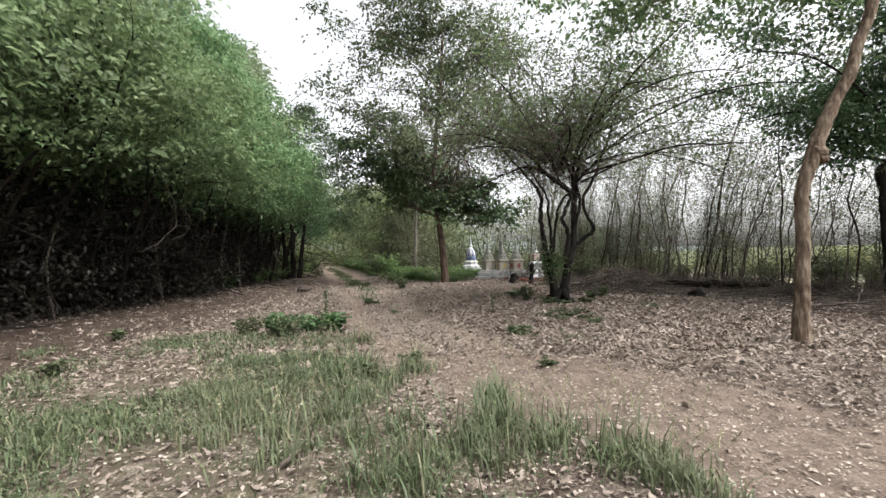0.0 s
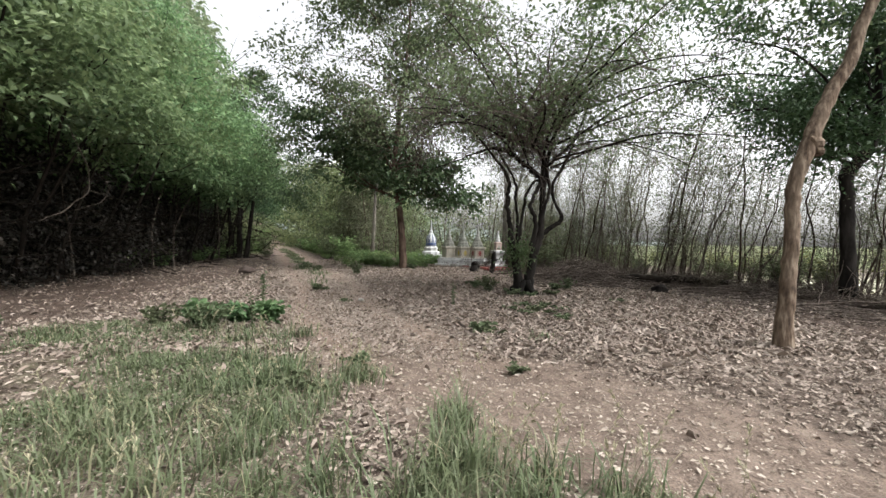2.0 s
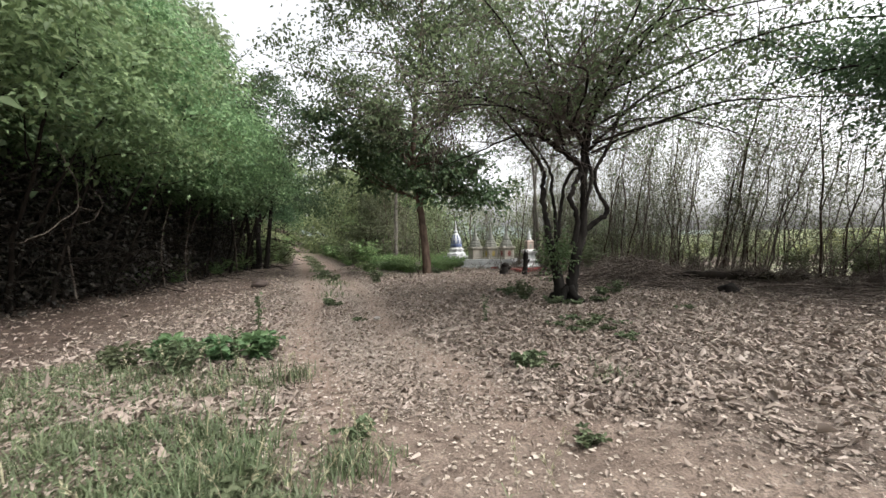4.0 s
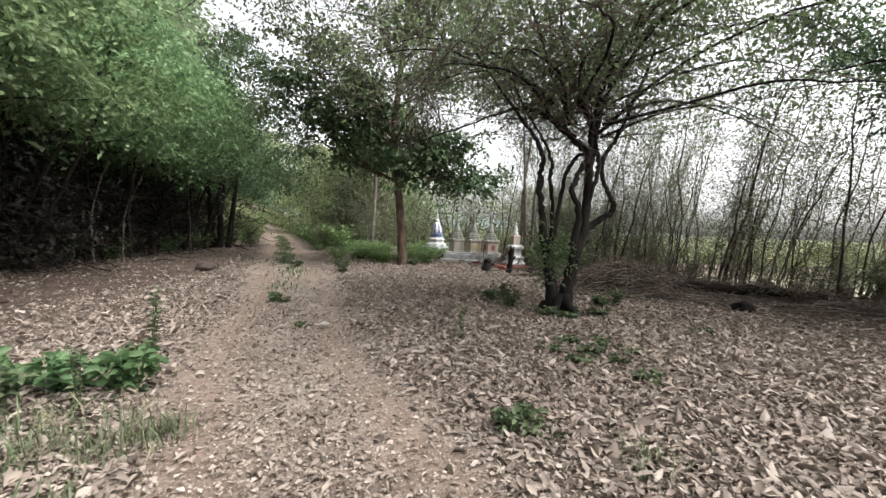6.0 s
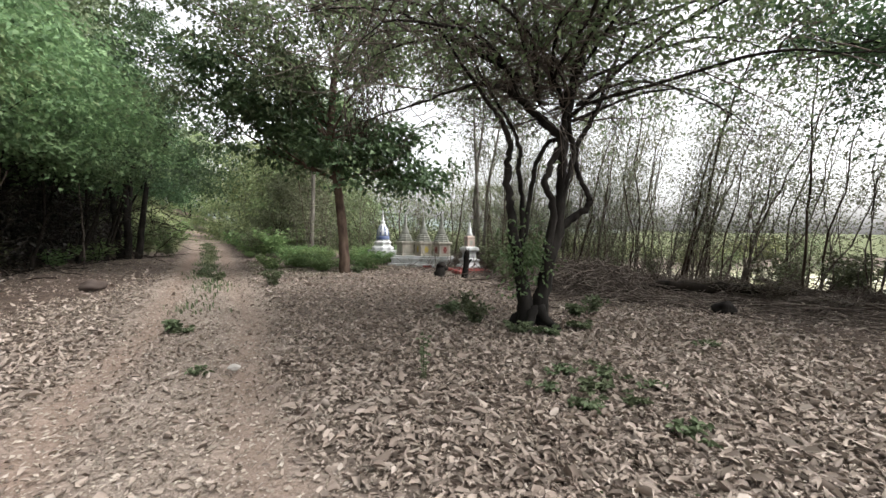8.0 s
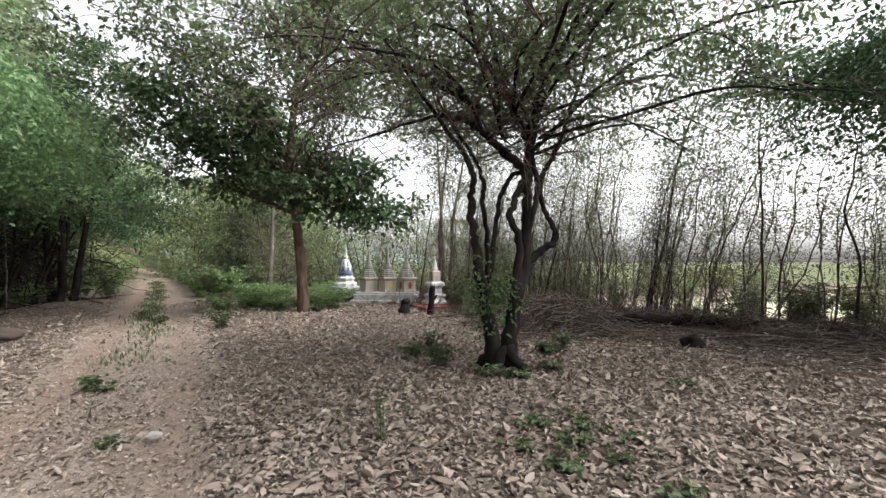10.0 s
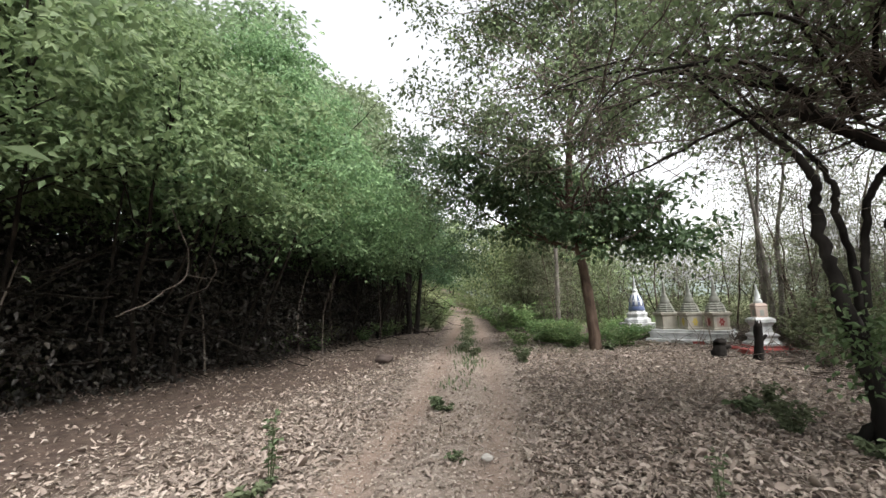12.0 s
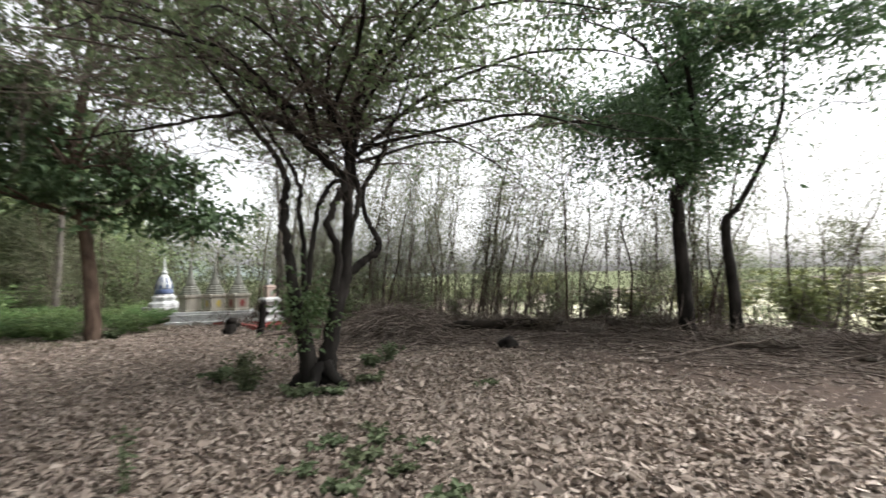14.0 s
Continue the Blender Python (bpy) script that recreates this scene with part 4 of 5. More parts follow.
# ---- undergrowth ----
def weed(n, spread, h, leaf_l, mat, label, name="weed", fine=True):
    t = thing(name, label, "plant", (0, 0, -50), "weeds on the floor")
    runs, P, D = [], [], []
    for _ in range(n):
        a, rr = rng.uniform(0, 6.28), rng.uniform(0.1, 1)
        top = np.array((math.cos(a) * rr * spread, math.sin(a) * rr * spread, h * rng.uniform(0.5, 1.0)))
        p, r = smooth_run([(top[0] * 0.25, top[1] * 0.25, -0.03), top * np.array((0.6, 0.6, 0.6)), top], [0.006, 0.005, 0.002], 3 if fine else 2)
        if fine or rng.random() < 0.45:
            runs.append((p, r))
        for j in range(1, len(p)):
            for _ in range(2 if fine else 3):
                P.append(p[j])
                D.append((rng.normal(0, 1), rng.normal(0, 1), rng.uniform(-0.2, 0.5)))
    tagged(part("stalk_tuft", tubes("stalk_tuft", runs, mat, 3), t), kind="stuff")
    P, D = np.array(P), np.array(D)
    part("foliage", leaves("foliage", P, D, rng.uniform(0.7, 1.3, len(P)) * leaf_l, leaf_l * 0.6, mat, hexa=fine), t)
    return t


WEEDS = [weed(12, 0.2, 0.15, 0.075, M_LEAF_WEED, "low green broad-leaved weed on the leaf litter"), weed(20, 0.34, 0.36, 0.075, M_LEAF_WEED, "bushy green weed among dry leaves"), weed(9, 0.16, 0.09, 0.055, M_LEAF_WEED, "small green seedling patch"), weed(16, 0.33, 0.36, 0.125, M_LEAF_BROAD, "broad-leaved light green plant on the verge")]
STALK = weed(5, 0.1, 0.62, 0.06, M_LEAF_WEED, "thin upright weed stalk in the dry leaves")
SHRUB = weed(34, 0.95, 0.9, 0.16, M_LEAF_SHRUB, "green undergrowth shrub beside the track", "shrub", False)
DRYSHRUB = weed(55, 0.8, 1.3, 0.11, M_LEAF_DRYBUSH, "brownish dry undergrowth shrub", "shrub", False)
BRUSH = weed(70, 0.85, 0.75, 0.06, M_LEAF_BROWN, "tangled brown dry brush at the wood's edge", "brush", False)
FIELDSHRUB = weed(60, 0.9, 1.1, 0.15, M_LEAF_BRIGHT, "sunlit yellow-green shrub in the field", "shrub", False)


def plant_weeds():
    r = random.Random(5)
    for x, y, k, s in ((-2.65, 7.15, 3, 0.95), (-2.25, 7.3, 3, 0.85), (-3.1, 6.9, 1, 0.9), (-1.9, 7.4, 3, 0.9), (-2.45, 6.8, 1, 1.0), (-2.3, 8.2, 2, 1.2), (-0.35, 5.3, 0, 0.8), (1.09, 6.75, 0, 1.0), (1.25, 6.6, 2, 1.0), (2.4, 8.5, 2, 1.2), (2.7, 8.7, 2, 1.0), (2.2, 8.2, 2, 1.1), (2.0, 8.6, 2, 0.9), (2.6, 8.2, 2, 0.9), (2.9, 8.4, 2, 0.8), (2.3, 8.9, 2, 1.0), (2.75, 9.0, 2, 0.8),
                       (-2.0, 11.4, 0, 1.0), (-1.8, 11.2, 2, 1.0), (-0.8, 4.6, 2, 1.2), (2.6, 7.6, 2, 1.1), (2.9, 10.4, 2, 1.5), (2.5, 10.5, 0, 1.1), (3.5, 10.6, 2, 1.4), (2.1, 11.2, 1, 0.9), (3.9, 11.4, 0, 1.2), (1.9, 11.8, 0, 1.2), (2.2, 12.2, 1, 0.8), (-1.6, 15.8, 1, 1.0), (0.4, 18.3, 0, 1.3),
                       (-3.2, 17.0, 0, 1.4), (-3.9, 18.2, 1, 0.8), (1.2, 5.2, 2, 0.9), (-1.1, 9.6, 2, 0.8), (4.5, 9.5, 2, 1.0), (-4.4, 5.0, 0, 1.0), (-5.2, 7.0, 0, 1.0), (4.2, 11.5, 1, 0.8)):
        stand(WEEDS[k], x, y, r.uniform(0, 360), s)
    stand(STALK, -2.33, 8.45, 20, 1.0)
    stand(STALK, 1.0, 9.0, 120, 0.7)
    stand(STALK, -1.95, 7.0, 250, 0.8)
    for _ in range(85):
        f = r.uniform(0.6, 5.8)
        k = min(int(f), 6)
        a, b = WOODLINE[k], WOODLINE[k + 1]
        x, y = a[0] + (b[0] - a[0]) * (f - k), a[1] + (b[1] - a[1]) * (f - k)
        stand(BRUSH, x + r.uniform(-1.5, 1.5), y + r.uniform(-0.8, 1.0), r.uniform(0, 360), r.uniform(0.45, 0.85), r.uniform(0.4, 0.75))
    for x, y, s in ((4.5, 17.3, 0.7), (4.9, 16.9, 0.75), (5.3, 17.6, 0.9), (4.6, 18.6, 0.6), (5.6, 16.6, 0.8), (5.0, 18.3, 0.9), (4.2, 15.6, 0.5), (5.8, 17.5, 0.9)):
        stand(DRYSHRUB, x, y, r.uniform(0, 360), s)
    for _ in range(90):
        x, y = r.gauss(-0.9, 2.2), r.uniform(18.3, 27)
        d = float(along(np.array(x), np.array(y), ROAD)[0])
        if d < 1.6 or (x > 1.2 and y < 21.5) or (abs(x) < 0.4 and y < 19.4):
            continue
        stand(SHRUB, x, y, r.uniform(0, 360), r.uniform(0.28, 0.62))
    for _ in range(40):
        y = r.uniform(24, 46)
        sgn = r.choice((-1, 1))
        k = np.interp(y, ROAD[:, 1], ROAD[:, 0])
        x = k + sgn * r.uniform(1.5, 4.5)
        stand(SHRUB if r.random() < 0.6 else DRYSHRUB, x, y, r.uniform(0, 360), r.uniform(0.6, 1.5))
    for _ in range(22):
        y = r.uniform(2, 26)
        stand(DRYSHRUB if r.random() < 0.6 else SHRUB, -9.0 - abs(r.gauss(0, 1.2)), y, r.uniform(0, 360), r.uniform(0.4, 0.9))
    for _ in range(26):
        f = r.uniform(0.0, 5.5)
        k = min(int(f), 6)
        a, b = WOODLINE[k], WOODLINE[k + 1]
        x, y = a[0] + (b[0] - a[0]) * (f - k), a[1] + (b[1] - a[1]) * (f - k)
        stand(DRYSHRUB, x + r.uniform(0.3, 3.5), y + r.uniform(0.2, 2.0), r.uniform(0, 360), r.uniform(0.4, 0.8))
    for x, y, s in ((12.6, 8.4, 1.0), (13.4, 7.2, 1.2), (12.4, 6.4, 0.9), (14.2, 8.8, 1.3), (13.2, 10.4, 1.1), (14.6, 11.6, 1.2), (12.9, 4.6, 1.2), (14.6, 5.4, 1.5), (12.4, 12.2, 0.8)):
        stand(FIELDSHRUB, x, y, r.uniform(0, 360), s)
    for _ in range(34):
        a = math.radians(r.uniform(26, 96))
        d = r.uniform(21, 44)
        x, y = math.sin(a) * d, 5 + math.cos(a) * d
        w, s = along(np.array(x), np.array(y), WOODLINE)
        if s < 0 and w > 5.5:
            stand(FIELDSHRUB, x, y, r.uniform(0, 360), r.uniform(0.7, 2.0), r.uniform(0.45, 0.8))


plant_weeds()


# ---- shrines ----
def rings(rows, sides, turn=45.0):
    """A stack of rings (half width, height): a square or round tower, closed at the top."""
    bm = bmesh.new()
    prev = None
    for half, z in rows:
        rr = half / math.cos(math.pi / sides) if sides <= 8 else half
        ring = [bm.verts.new((rr * math.cos(radians(turn) + 2 * math.pi * i / sides), rr * math.sin(radians(turn) + 2 * math.pi * i / sides), z)) for i in range(sides)]
        if prev:
            for i in range(sides):
                bm.faces.new((prev[i], prev[(i + 1) % sides], ring[(i + 1) % sides], ring[i]))
        else:
            bm.faces.new(ring[::-1])
        prev = ring
    bm.faces.new(prev)
    return bm


def from_bm(bm, mat, smooth=False):
    m2 = bpy.data.meshes.new("piece")
    bmesh.ops.recalc_face_normals(bm, faces=bm.faces)
    bm.to_mesh(m2)
    bm.free()
    m2.materials.append(mat)
    if smooth:
        m2.polygons.foreach_set("use_smooth", np.ones(len(m2.polygons), bool))
    return m2


def flower(t, x, y, z, turn, mat, size=0.085):
    """A painted flower: a centre diamond with petals, raised a little from the wall."""
    bm = bmesh.new()
    for k in range(6):
        a = radians(60 * k)
        c = Vector((math.cos(a) * size * 0.55, 0, math.sin(a) * size * 0.75))
        v = [bm.verts.new(c + Vector((math.cos(a + q) * size * s, 0, math.sin(a + q) * size * s * 1.3))) for q, s in ((0, 0.5), (1.57, 0.32), (3.14, 0.5), (4.71, 0.32))]
        bm.faces.new(v)
    g = bmesh.ops.extrude_face_region(bm, geom=bm.faces[:])
    bmesh.ops.translate(bm, verts=[v for v in g["geom"] if isinstance(v, bmesh.types.BMVert)], vec=(0, -0.006, 0))
    ob = part("painted_flower", from_bm(bm, mat), t)
    ob.matrix_basis = pose(x, y, z, 0, 0, turn)


def white_stupa(at):
    t = thing("stupa", "small white stupa with a blue banded bell and thin spire", "stupa", at, turn=20)
    part("plinth", from_bm(rings([(0.56, -0.3), (0.56, 0.16), (0.50, 0.18), (0.50, 0.30), (0.53, 0.32), (0.53, 0.38)], 4), M_WHITE), t)
    part("lotus_base", from_bm(rings([(0.42, 0.34), (0.46, 0.42), (0.46, 0.52), (0.36, 0.58), (0.34, 0.60), (0.34, 0.68), (0.37, 0.70), (0.37, 0.76), (0.29, 0.80), (0.29, 0.86)], 8, 22.5), M_WHITE), t)
    part("blue_band", from_bm(rings([(0.30, 0.86), (0.31, 0.90), (0.29, 1.02), (0.27, 1.04)], 20), M_BLUE, True), t)
    part("bell", from_bm(rings([(0.265, 1.04), (0.275, 1.12), (0.265, 1.24), (0.225, 1.36), (0.165, 1.46), (0.125, 1.54), (0.07, 1.60)], 20), M_WHITE, True), t)
    for i in range(8):
        bm = rings([(0.05, 1.05), (0.05, 1.24), (0.03, 1.38), (0.012, 1.5)], 4)
        ob = part("blue_stripe", from_bm(bm, M_BLUE), t)
        a = 2 * math.pi * i / 8
        ob.matrix_basis = pose(math.cos(a) * 0.24, math.sin(a) * 0.24, 0, 0, 0, math.degrees(a)) @ pose(0, 0, 1.05, 0, -9, 0) @ pose(0, 0, -1.05)
    part("finial", from_bm(rings([(0.075, 1.59), (0.10, 1.64), (0.10, 1.69), (0.06, 1.73), (0.045, 1.76), (0.055, 1.84), (0.035, 1.90), (0.03, 2.05), (0.004, 2.28)], 12), M_WHITE, True), t)
    return t


def shrine_row(at, turn):
    """Three small stupas, set corner-on, on one stepped plinth."""
    t = thing("shrine", "row of three weathered cream stupas on a shared plinth", "shrine", at, turn=turn)
    t.scale = (0.84, 0.84, 0.98)
    for name, hx, hy, z0, z1 in (("terrace", 1.42, 0.66, -0.35, 0.12), ("plinth", 1.30, 0.52, 0.12, 0.28), ("plinth", 1.34, 0.55, 0.28, 0.33), ("plinth", 1.26, 0.47, 0.33, 0.40)):
        bm = bmesh.new()
        g = bmesh.ops.create_cube(bm, size=1.0)
        bmesh.ops.transform(bm, matrix=Matrix.Translation((0, 0, (z0 + z1) / 2)) @ Matrix.Diagonal((2 * hx, 2 * hy, z1 - z0, 1)), verts=g["verts"])
        bmesh.ops.bevel(bm, geom=bm.edges[:], offset=0.012, segments=1, affect="EDGES")
        part(name, from_bm(bm, M_WHITE), t)
    for x, h, mat in ((-0.83, 1.0, None), (0.0, 0.98, M_YELLOW), (0.82, 0.95, M_RED)):
        bm = rings([(0.30, 0.40), (0.30, 0.45), (0.275, 0.47), (0.275, 0.80), (0.30, 0.83), (0.335, 0.86), (0.335, 0.92), (0.28, 0.94)], 4, 0)
        body = part("body", from_bm(bm, M_CREAM), t)
        body.matrix_basis = pose(x, 0, 0)
        part("tier", from_bm(rings([(0.31, 0.93), (0.31, 0.98), (0.27, 1.0), (0.29, 1.03), (0.25, 1.07), (0.26, 1.10), (0.215, 1.15), (0.22, 1.18), (0.18, 1.21)], 8, 22.5), M_SPIRE), t).matrix_basis = pose(x, 0, 0)
        part("spire", from_bm(rings([(0.18, 1.20), (0.17, 1.28), (0.13, 1.38), (0.10, 1.43), (0.11, 1.46), (0.075, 1.50), (0.065, 1.60), (0.04, 1.80), (0.008, 2.12 * h)], 14), M_SPIRE, True), t).matrix_basis = pose(x, 0, 0)
        for sx in (-1, 1):
            if mat:
                flower(body, sx * 0.1375 * math.sqrt(2), -0.1375 * math.sqrt(2), 0.635, sx * 45, mat, 0.105)
            bm = bmesh.new()
            bmesh.ops.create_cube(bm, size=1.0)
            bm.transform(pose(sx * 0.1375 * math.sqrt(2), -0.1375 * math.sqrt(2), 0.635, 0, 0, sx * 45) @ Matrix.Diagonal((0.36, 0.006, 0.27, 1)))
            part("panel", from_bm(bm, M_PINK if mat is M_RED else M_CREAM), body)
    for x, m3 in ((-0.35, M_SPIRE), (0.35, M_RED), (0.95, M_SPIRE)):
        bm = bmesh.new()
        bmesh.ops.create_cube(bm, size=1.0)
        bm.transform(Matrix.Translation((x, -0.66, 0.03)) @ Matrix.Diagonal((0.38, 0.02, 0.11, 1)))
        part("panel", from_bm(bm, m3), t)
    return t


def red_shrine(at):
    t = thing("shrine", "white and pink shrine with a niche on a red base", "shrine", at, turn=12)
    t.scale = (0.6, 0.6, 0.86)
    part("base", from_bm(rings([(1.0, -0.3), (1.0, 0.12), (0.94, 0.15), (0.62, 0.17), (0.62, 0.2)], 4), M_RED), t)
    part("steps", from_bm(rings([(0.52, 0.18), (0.52, 0.26), (0.40, 0.32), (0.36, 0.40), (0.42, 0.46), (0.42, 0.50), (0.28, 0.56), (0.26, 0.72), (0.32, 0.80), (0.38, 0.84), (0.38, 0.92), (0.27, 0.98)], 4), M_WHITE), t)
    bm = rings([(0.21, 0.98), (0.21, 1.28), (0.23, 1.31), (0.17, 1.38)], 4)
    part("niche_body", from_bm(bm, M_PINK), t)
    for k in range(4):
        n2 = rings([(0.075, 1.02), (0.075, 1.18), (0.05, 1.24), (0.01, 1.27)], 4)
        ob = part("niche", from_bm(n2, M_SPIRE), t, "dark arched niche")
        ob.matrix_basis = pose(math.cos(k * math.pi / 2) * 0.142, math.sin(k * math.pi / 2) * 0.142, 0)
    part("spire", from_bm(rings([(0.17, 1.38), (0.15, 1.46), (0.11, 1.50), (0.10, 1.60), (0.06, 1.72), (0.03, 1.80), (0.04, 1.83), (0.004, 1.92)], 12), M_WHITE, True), t)
    return t


white_stupa((1.5, 24.6, 0))
shrine_row((2.75, 20.5, 0), -24)
red_shrine((3.86, 18.1, 0))


# ---- dead wood and stones ----
def stump(at, h, r0, lean):
    t = thing("tree_stump", "short charred broken stump standing in dry leaves", "stump", at)
    runs = [smooth_run([(0, 0, -0.1), (lean * 0.4, 0, h * 0.4), (lean, 0.02, h)], [r0 * 1.35, r0, r0 * 0.8], 4, 0.012)]
    runs.append(smooth_run([(lean * 0.5, 0, h * 0.45), (lean * 0.5 + r0 * 1.5, -0.03, h * 0.7)], [r0 * 0.5, r0 * 0.25], 3))
    for k in range(5):
        an = k * 1.3 + 0.3
        tx, ty = lean + math.cos(an) * r0 * 0.5, 0.02 + math.sin(an) * r0 * 0.5
        runs.append(smooth_run([(tx, ty, h * 0.86), (tx * 1.05, ty * 1.05, h * (1.03 + 0.05 * (k % 3)))], [r0 * 0.34, r0 * 0.06], 3))
    part("stem", tubes("stem", runs, M_CHAR, 9, 0.12), t)


stump((2.72, 17.2, 0), 0.36, 0.15, 0.06)
stump((3.32, 16.5, 0), 0.8, 0.09, 0.06)

log = smooth_run([(6.65, 13.5, 0.15), (7.4, 13.12, 0.19), (8.3, 12.6, 0.17), (9.1, 12.1, 0.16)], [0.10, 0.115, 0.11, 0.09], 6, 0.02)
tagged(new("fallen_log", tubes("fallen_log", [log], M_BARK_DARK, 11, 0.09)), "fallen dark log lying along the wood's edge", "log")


def boulder(name, label, at, size, mat, seed):
    bm = bmesh.new()
    bmesh.ops.create_icosphere(bm, subdivisions=3, radius=1.0)
    for v in bm.verts:
        v.co *= 1 + 0.35 * noise.noise(v.co * 1.3 + Vector((seed, 0, 0))) + 0.1 * noise.noise(v.co * 4 + Vector((0, seed, 0)))
    bm.transform(Matrix.Diagonal((*size, 1)))
    ob = new(name, from_bm(bm, mat, True))
    ob.matrix_basis = pose(*at)
    tagged(ob, label, "stone" if name == "stone" else "stump")


boulder("stone", "reddish brown stone beside the track", (-5.1, 15.3, 0.10), (0.25, 0.17, 0.13), M_STONE, 1.0)
boulder("stone", "small pale stone lying on the track", (-0.8, 9.65, 0.0), (0.055, 0.045, 0.03), M_STONE_PALE, 4.0)
boulder("tree_stump", "low charred root lump in the leaf litter", (6.58, 11.28, 0.08), (0.2, 0.14, 0.12), M_CHAR, 7.0)


def dead_twigs():
    """Brushwood heaped along the wood's edge."""
    runs = []
    r = random.Random(21)
    for _ in range(3000):
        f = r.uniform(0.6, 6.0)
        k = min(int(f), len(WOODLINE) - 2)
        a, b = WOODLINE[k], WOODLINE[k + 1]
        back = r.gauss(0, 0.95) - 0.9
        x, y = a[0] + (b[0] - a[0]) * (f - k) + back * 0.85, a[1] + (b[1] - a[1]) * (f - k) + back * 0.5 + r.gauss(0, 0.3)
        an, ln = r.uniform(0, 6.28), r.uniform(0.4, 1.8)
        z = float(ground_z(x, y))
        h = abs(r.gauss(0, 0.2)) + 0.02
        if 6.2 < x < 9.4 and y < 13.5 - (x - 6.65) * 0.57 + 0.15:
            h *= 0.2
        dx, dy = math.cos(an) * ln / 2, math.sin(an) * ln / 2
        if r.random() < 0.35 and h > 0.1:
            h += abs(r.gauss(0, 0.35))
            dx, dy = dx * 0.45, dy * 0.45
        runs.append(smooth_run([(x - dx, y - dy, z + 0.01), (x + r.gauss(0, 0.08), y + r.gauss(0, 0.08), z + h * 0.6), (x + dx, y + dy, z + h)], [r.uniform(0.006, 0.018), 0.008, 0.003], 3, 0.01))
    for _ in range(750):
        x, y = r.gauss(5.75, 0.75), r.gauss(13.9, 0.75)
        top = 0.75 * math.exp(-((x - 5.75) / 1.1) ** 2 - ((y - 13.9) / 1.1) ** 2)
        z, an, ln = float(ground_z(x, y)), r.uniform(0, 6.28), r.uniform(0.5, 1.7)
        h, dx, dy = r.uniform(0.05, 1.0) * top + 0.03, math.cos(an) * ln / 2, math.sin(an) * ln / 2
        runs.append(smooth_run([(x - dx, y - dy, z + max(0.02, h - r.uniform(0, 0.4))), (x + r.gauss(0, 0.08), y + r.gauss(0, 0.08), z + h), (x + dx, y + dy, z + max(0.02, h - r.uniform(-0.15, 0.4)))], [r.uniform(0.006, 0.017), 0.009, 0.004], 3, 0.012))
    tagged(new("brushwood", tubes("brushwood", runs, M_TWIG, 4)), "heaped dead twigs along the wood's edge", "twigs", kind="stuff")
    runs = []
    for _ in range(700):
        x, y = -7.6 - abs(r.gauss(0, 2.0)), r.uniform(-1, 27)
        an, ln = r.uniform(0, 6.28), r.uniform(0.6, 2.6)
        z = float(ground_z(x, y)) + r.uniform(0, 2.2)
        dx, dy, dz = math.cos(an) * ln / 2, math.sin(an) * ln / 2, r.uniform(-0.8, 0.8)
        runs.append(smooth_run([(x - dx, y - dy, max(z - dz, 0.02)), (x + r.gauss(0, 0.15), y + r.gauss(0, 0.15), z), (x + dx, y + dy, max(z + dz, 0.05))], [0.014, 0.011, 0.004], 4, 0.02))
    # vine colour darkened to paint the shade under the thicket
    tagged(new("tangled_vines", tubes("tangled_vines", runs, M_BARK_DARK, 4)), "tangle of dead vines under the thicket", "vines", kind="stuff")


dead_twigs()


def hanging_branch(label, runs, mat=None):
    t = thing("dead_branch", label, "branch", (0, 0, 0))
    for i, (pts, rad) in enumerate(runs):
        part("limb", tubes("limb", [smooth_run(pts, rad, 5, 0.012)], mat or M_BARK_PALE, 5), t)


hanging_branch("pale crooked dead branch hanging in the thicket's shade", [
    ([(-7.15, 10.1, 1.45), (-7.0, 10.4, 1.62), (-7.0, 10.8, 1.88), (-7.0, 11.2, 2.18), (-7.05, 11.2, 2.8), (-7.3, 11.0, 3.6)], [0.007, 0.012, 0.013, 0.014, 0.011, 0.01]),
    ([(-7.0, 11.2, 2.18), (-7.0, 11.7, 2.13), (-7.1, 12.1, 2.05)], [0.010, 0.008, 0.004]),
    ([(-7.3, 11.9, 2.7), (-7.0, 11.85, 2.3), (-7.1, 11.6, 1.9), (-7.4, 11.2, 1.7)], [0.006, 0.009, 0.008, 0.004])], M_TWIG)
for lx, ly, lh in ((-8.3, 15.9, 2.9), (-8.0, 16.6, 2.6), (-8.6, 13.0, 2.6), (-8.9, 18.4, 2.8), (-8.4, 9.3, 2.4), (-9.0, 6.9, 2.6), (-8.2, 20.6, 2.8)):
    hanging_branch("thin bare stem standing under the thicket's crown", [([(lx, ly, -0.1), (lx + rng.normal(0, 0.1), ly + rng.normal(0, 0.1), lh * 0.5), (lx + rng.normal(0, 0.2), ly + rng.normal(0, 0.2), lh)], [0.028, 0.022, 0.012])], M_TWIG)
hanging_branch("bare fallen branch lying on the brushwood", [([(7.2, 11.6, 0.05), (7.9, 11.0, 0.16), (8.8, 10.6, 0.10)], [0.022, 0.018, 0.008])], M_TWIG)
hanging_branch("bare fallen branch lying on the brushwood", [([(5.2, 12.8, 0.05), (6.0, 12.3, 0.14), (6.9, 12.1, 0.06)], [0.018, 0.016, 0.008])], M_TWIG)
hanging_branch("bare fallen branch lying on the brushwood", [([(7.4, 8.9, 0.04), (8.1, 8.6, 0.14), (8.8, 8.0, 0.28), (9.2, 7.9, 0.20)], [0.024, 0.02, 0.014, 0.008]), ([(8.1, 8.6, 0.14), (8.5, 8.9, 0.32), (8.7, 9.1, 0.55)], [0.014, 0.01, 0.005])], M_TWIG)


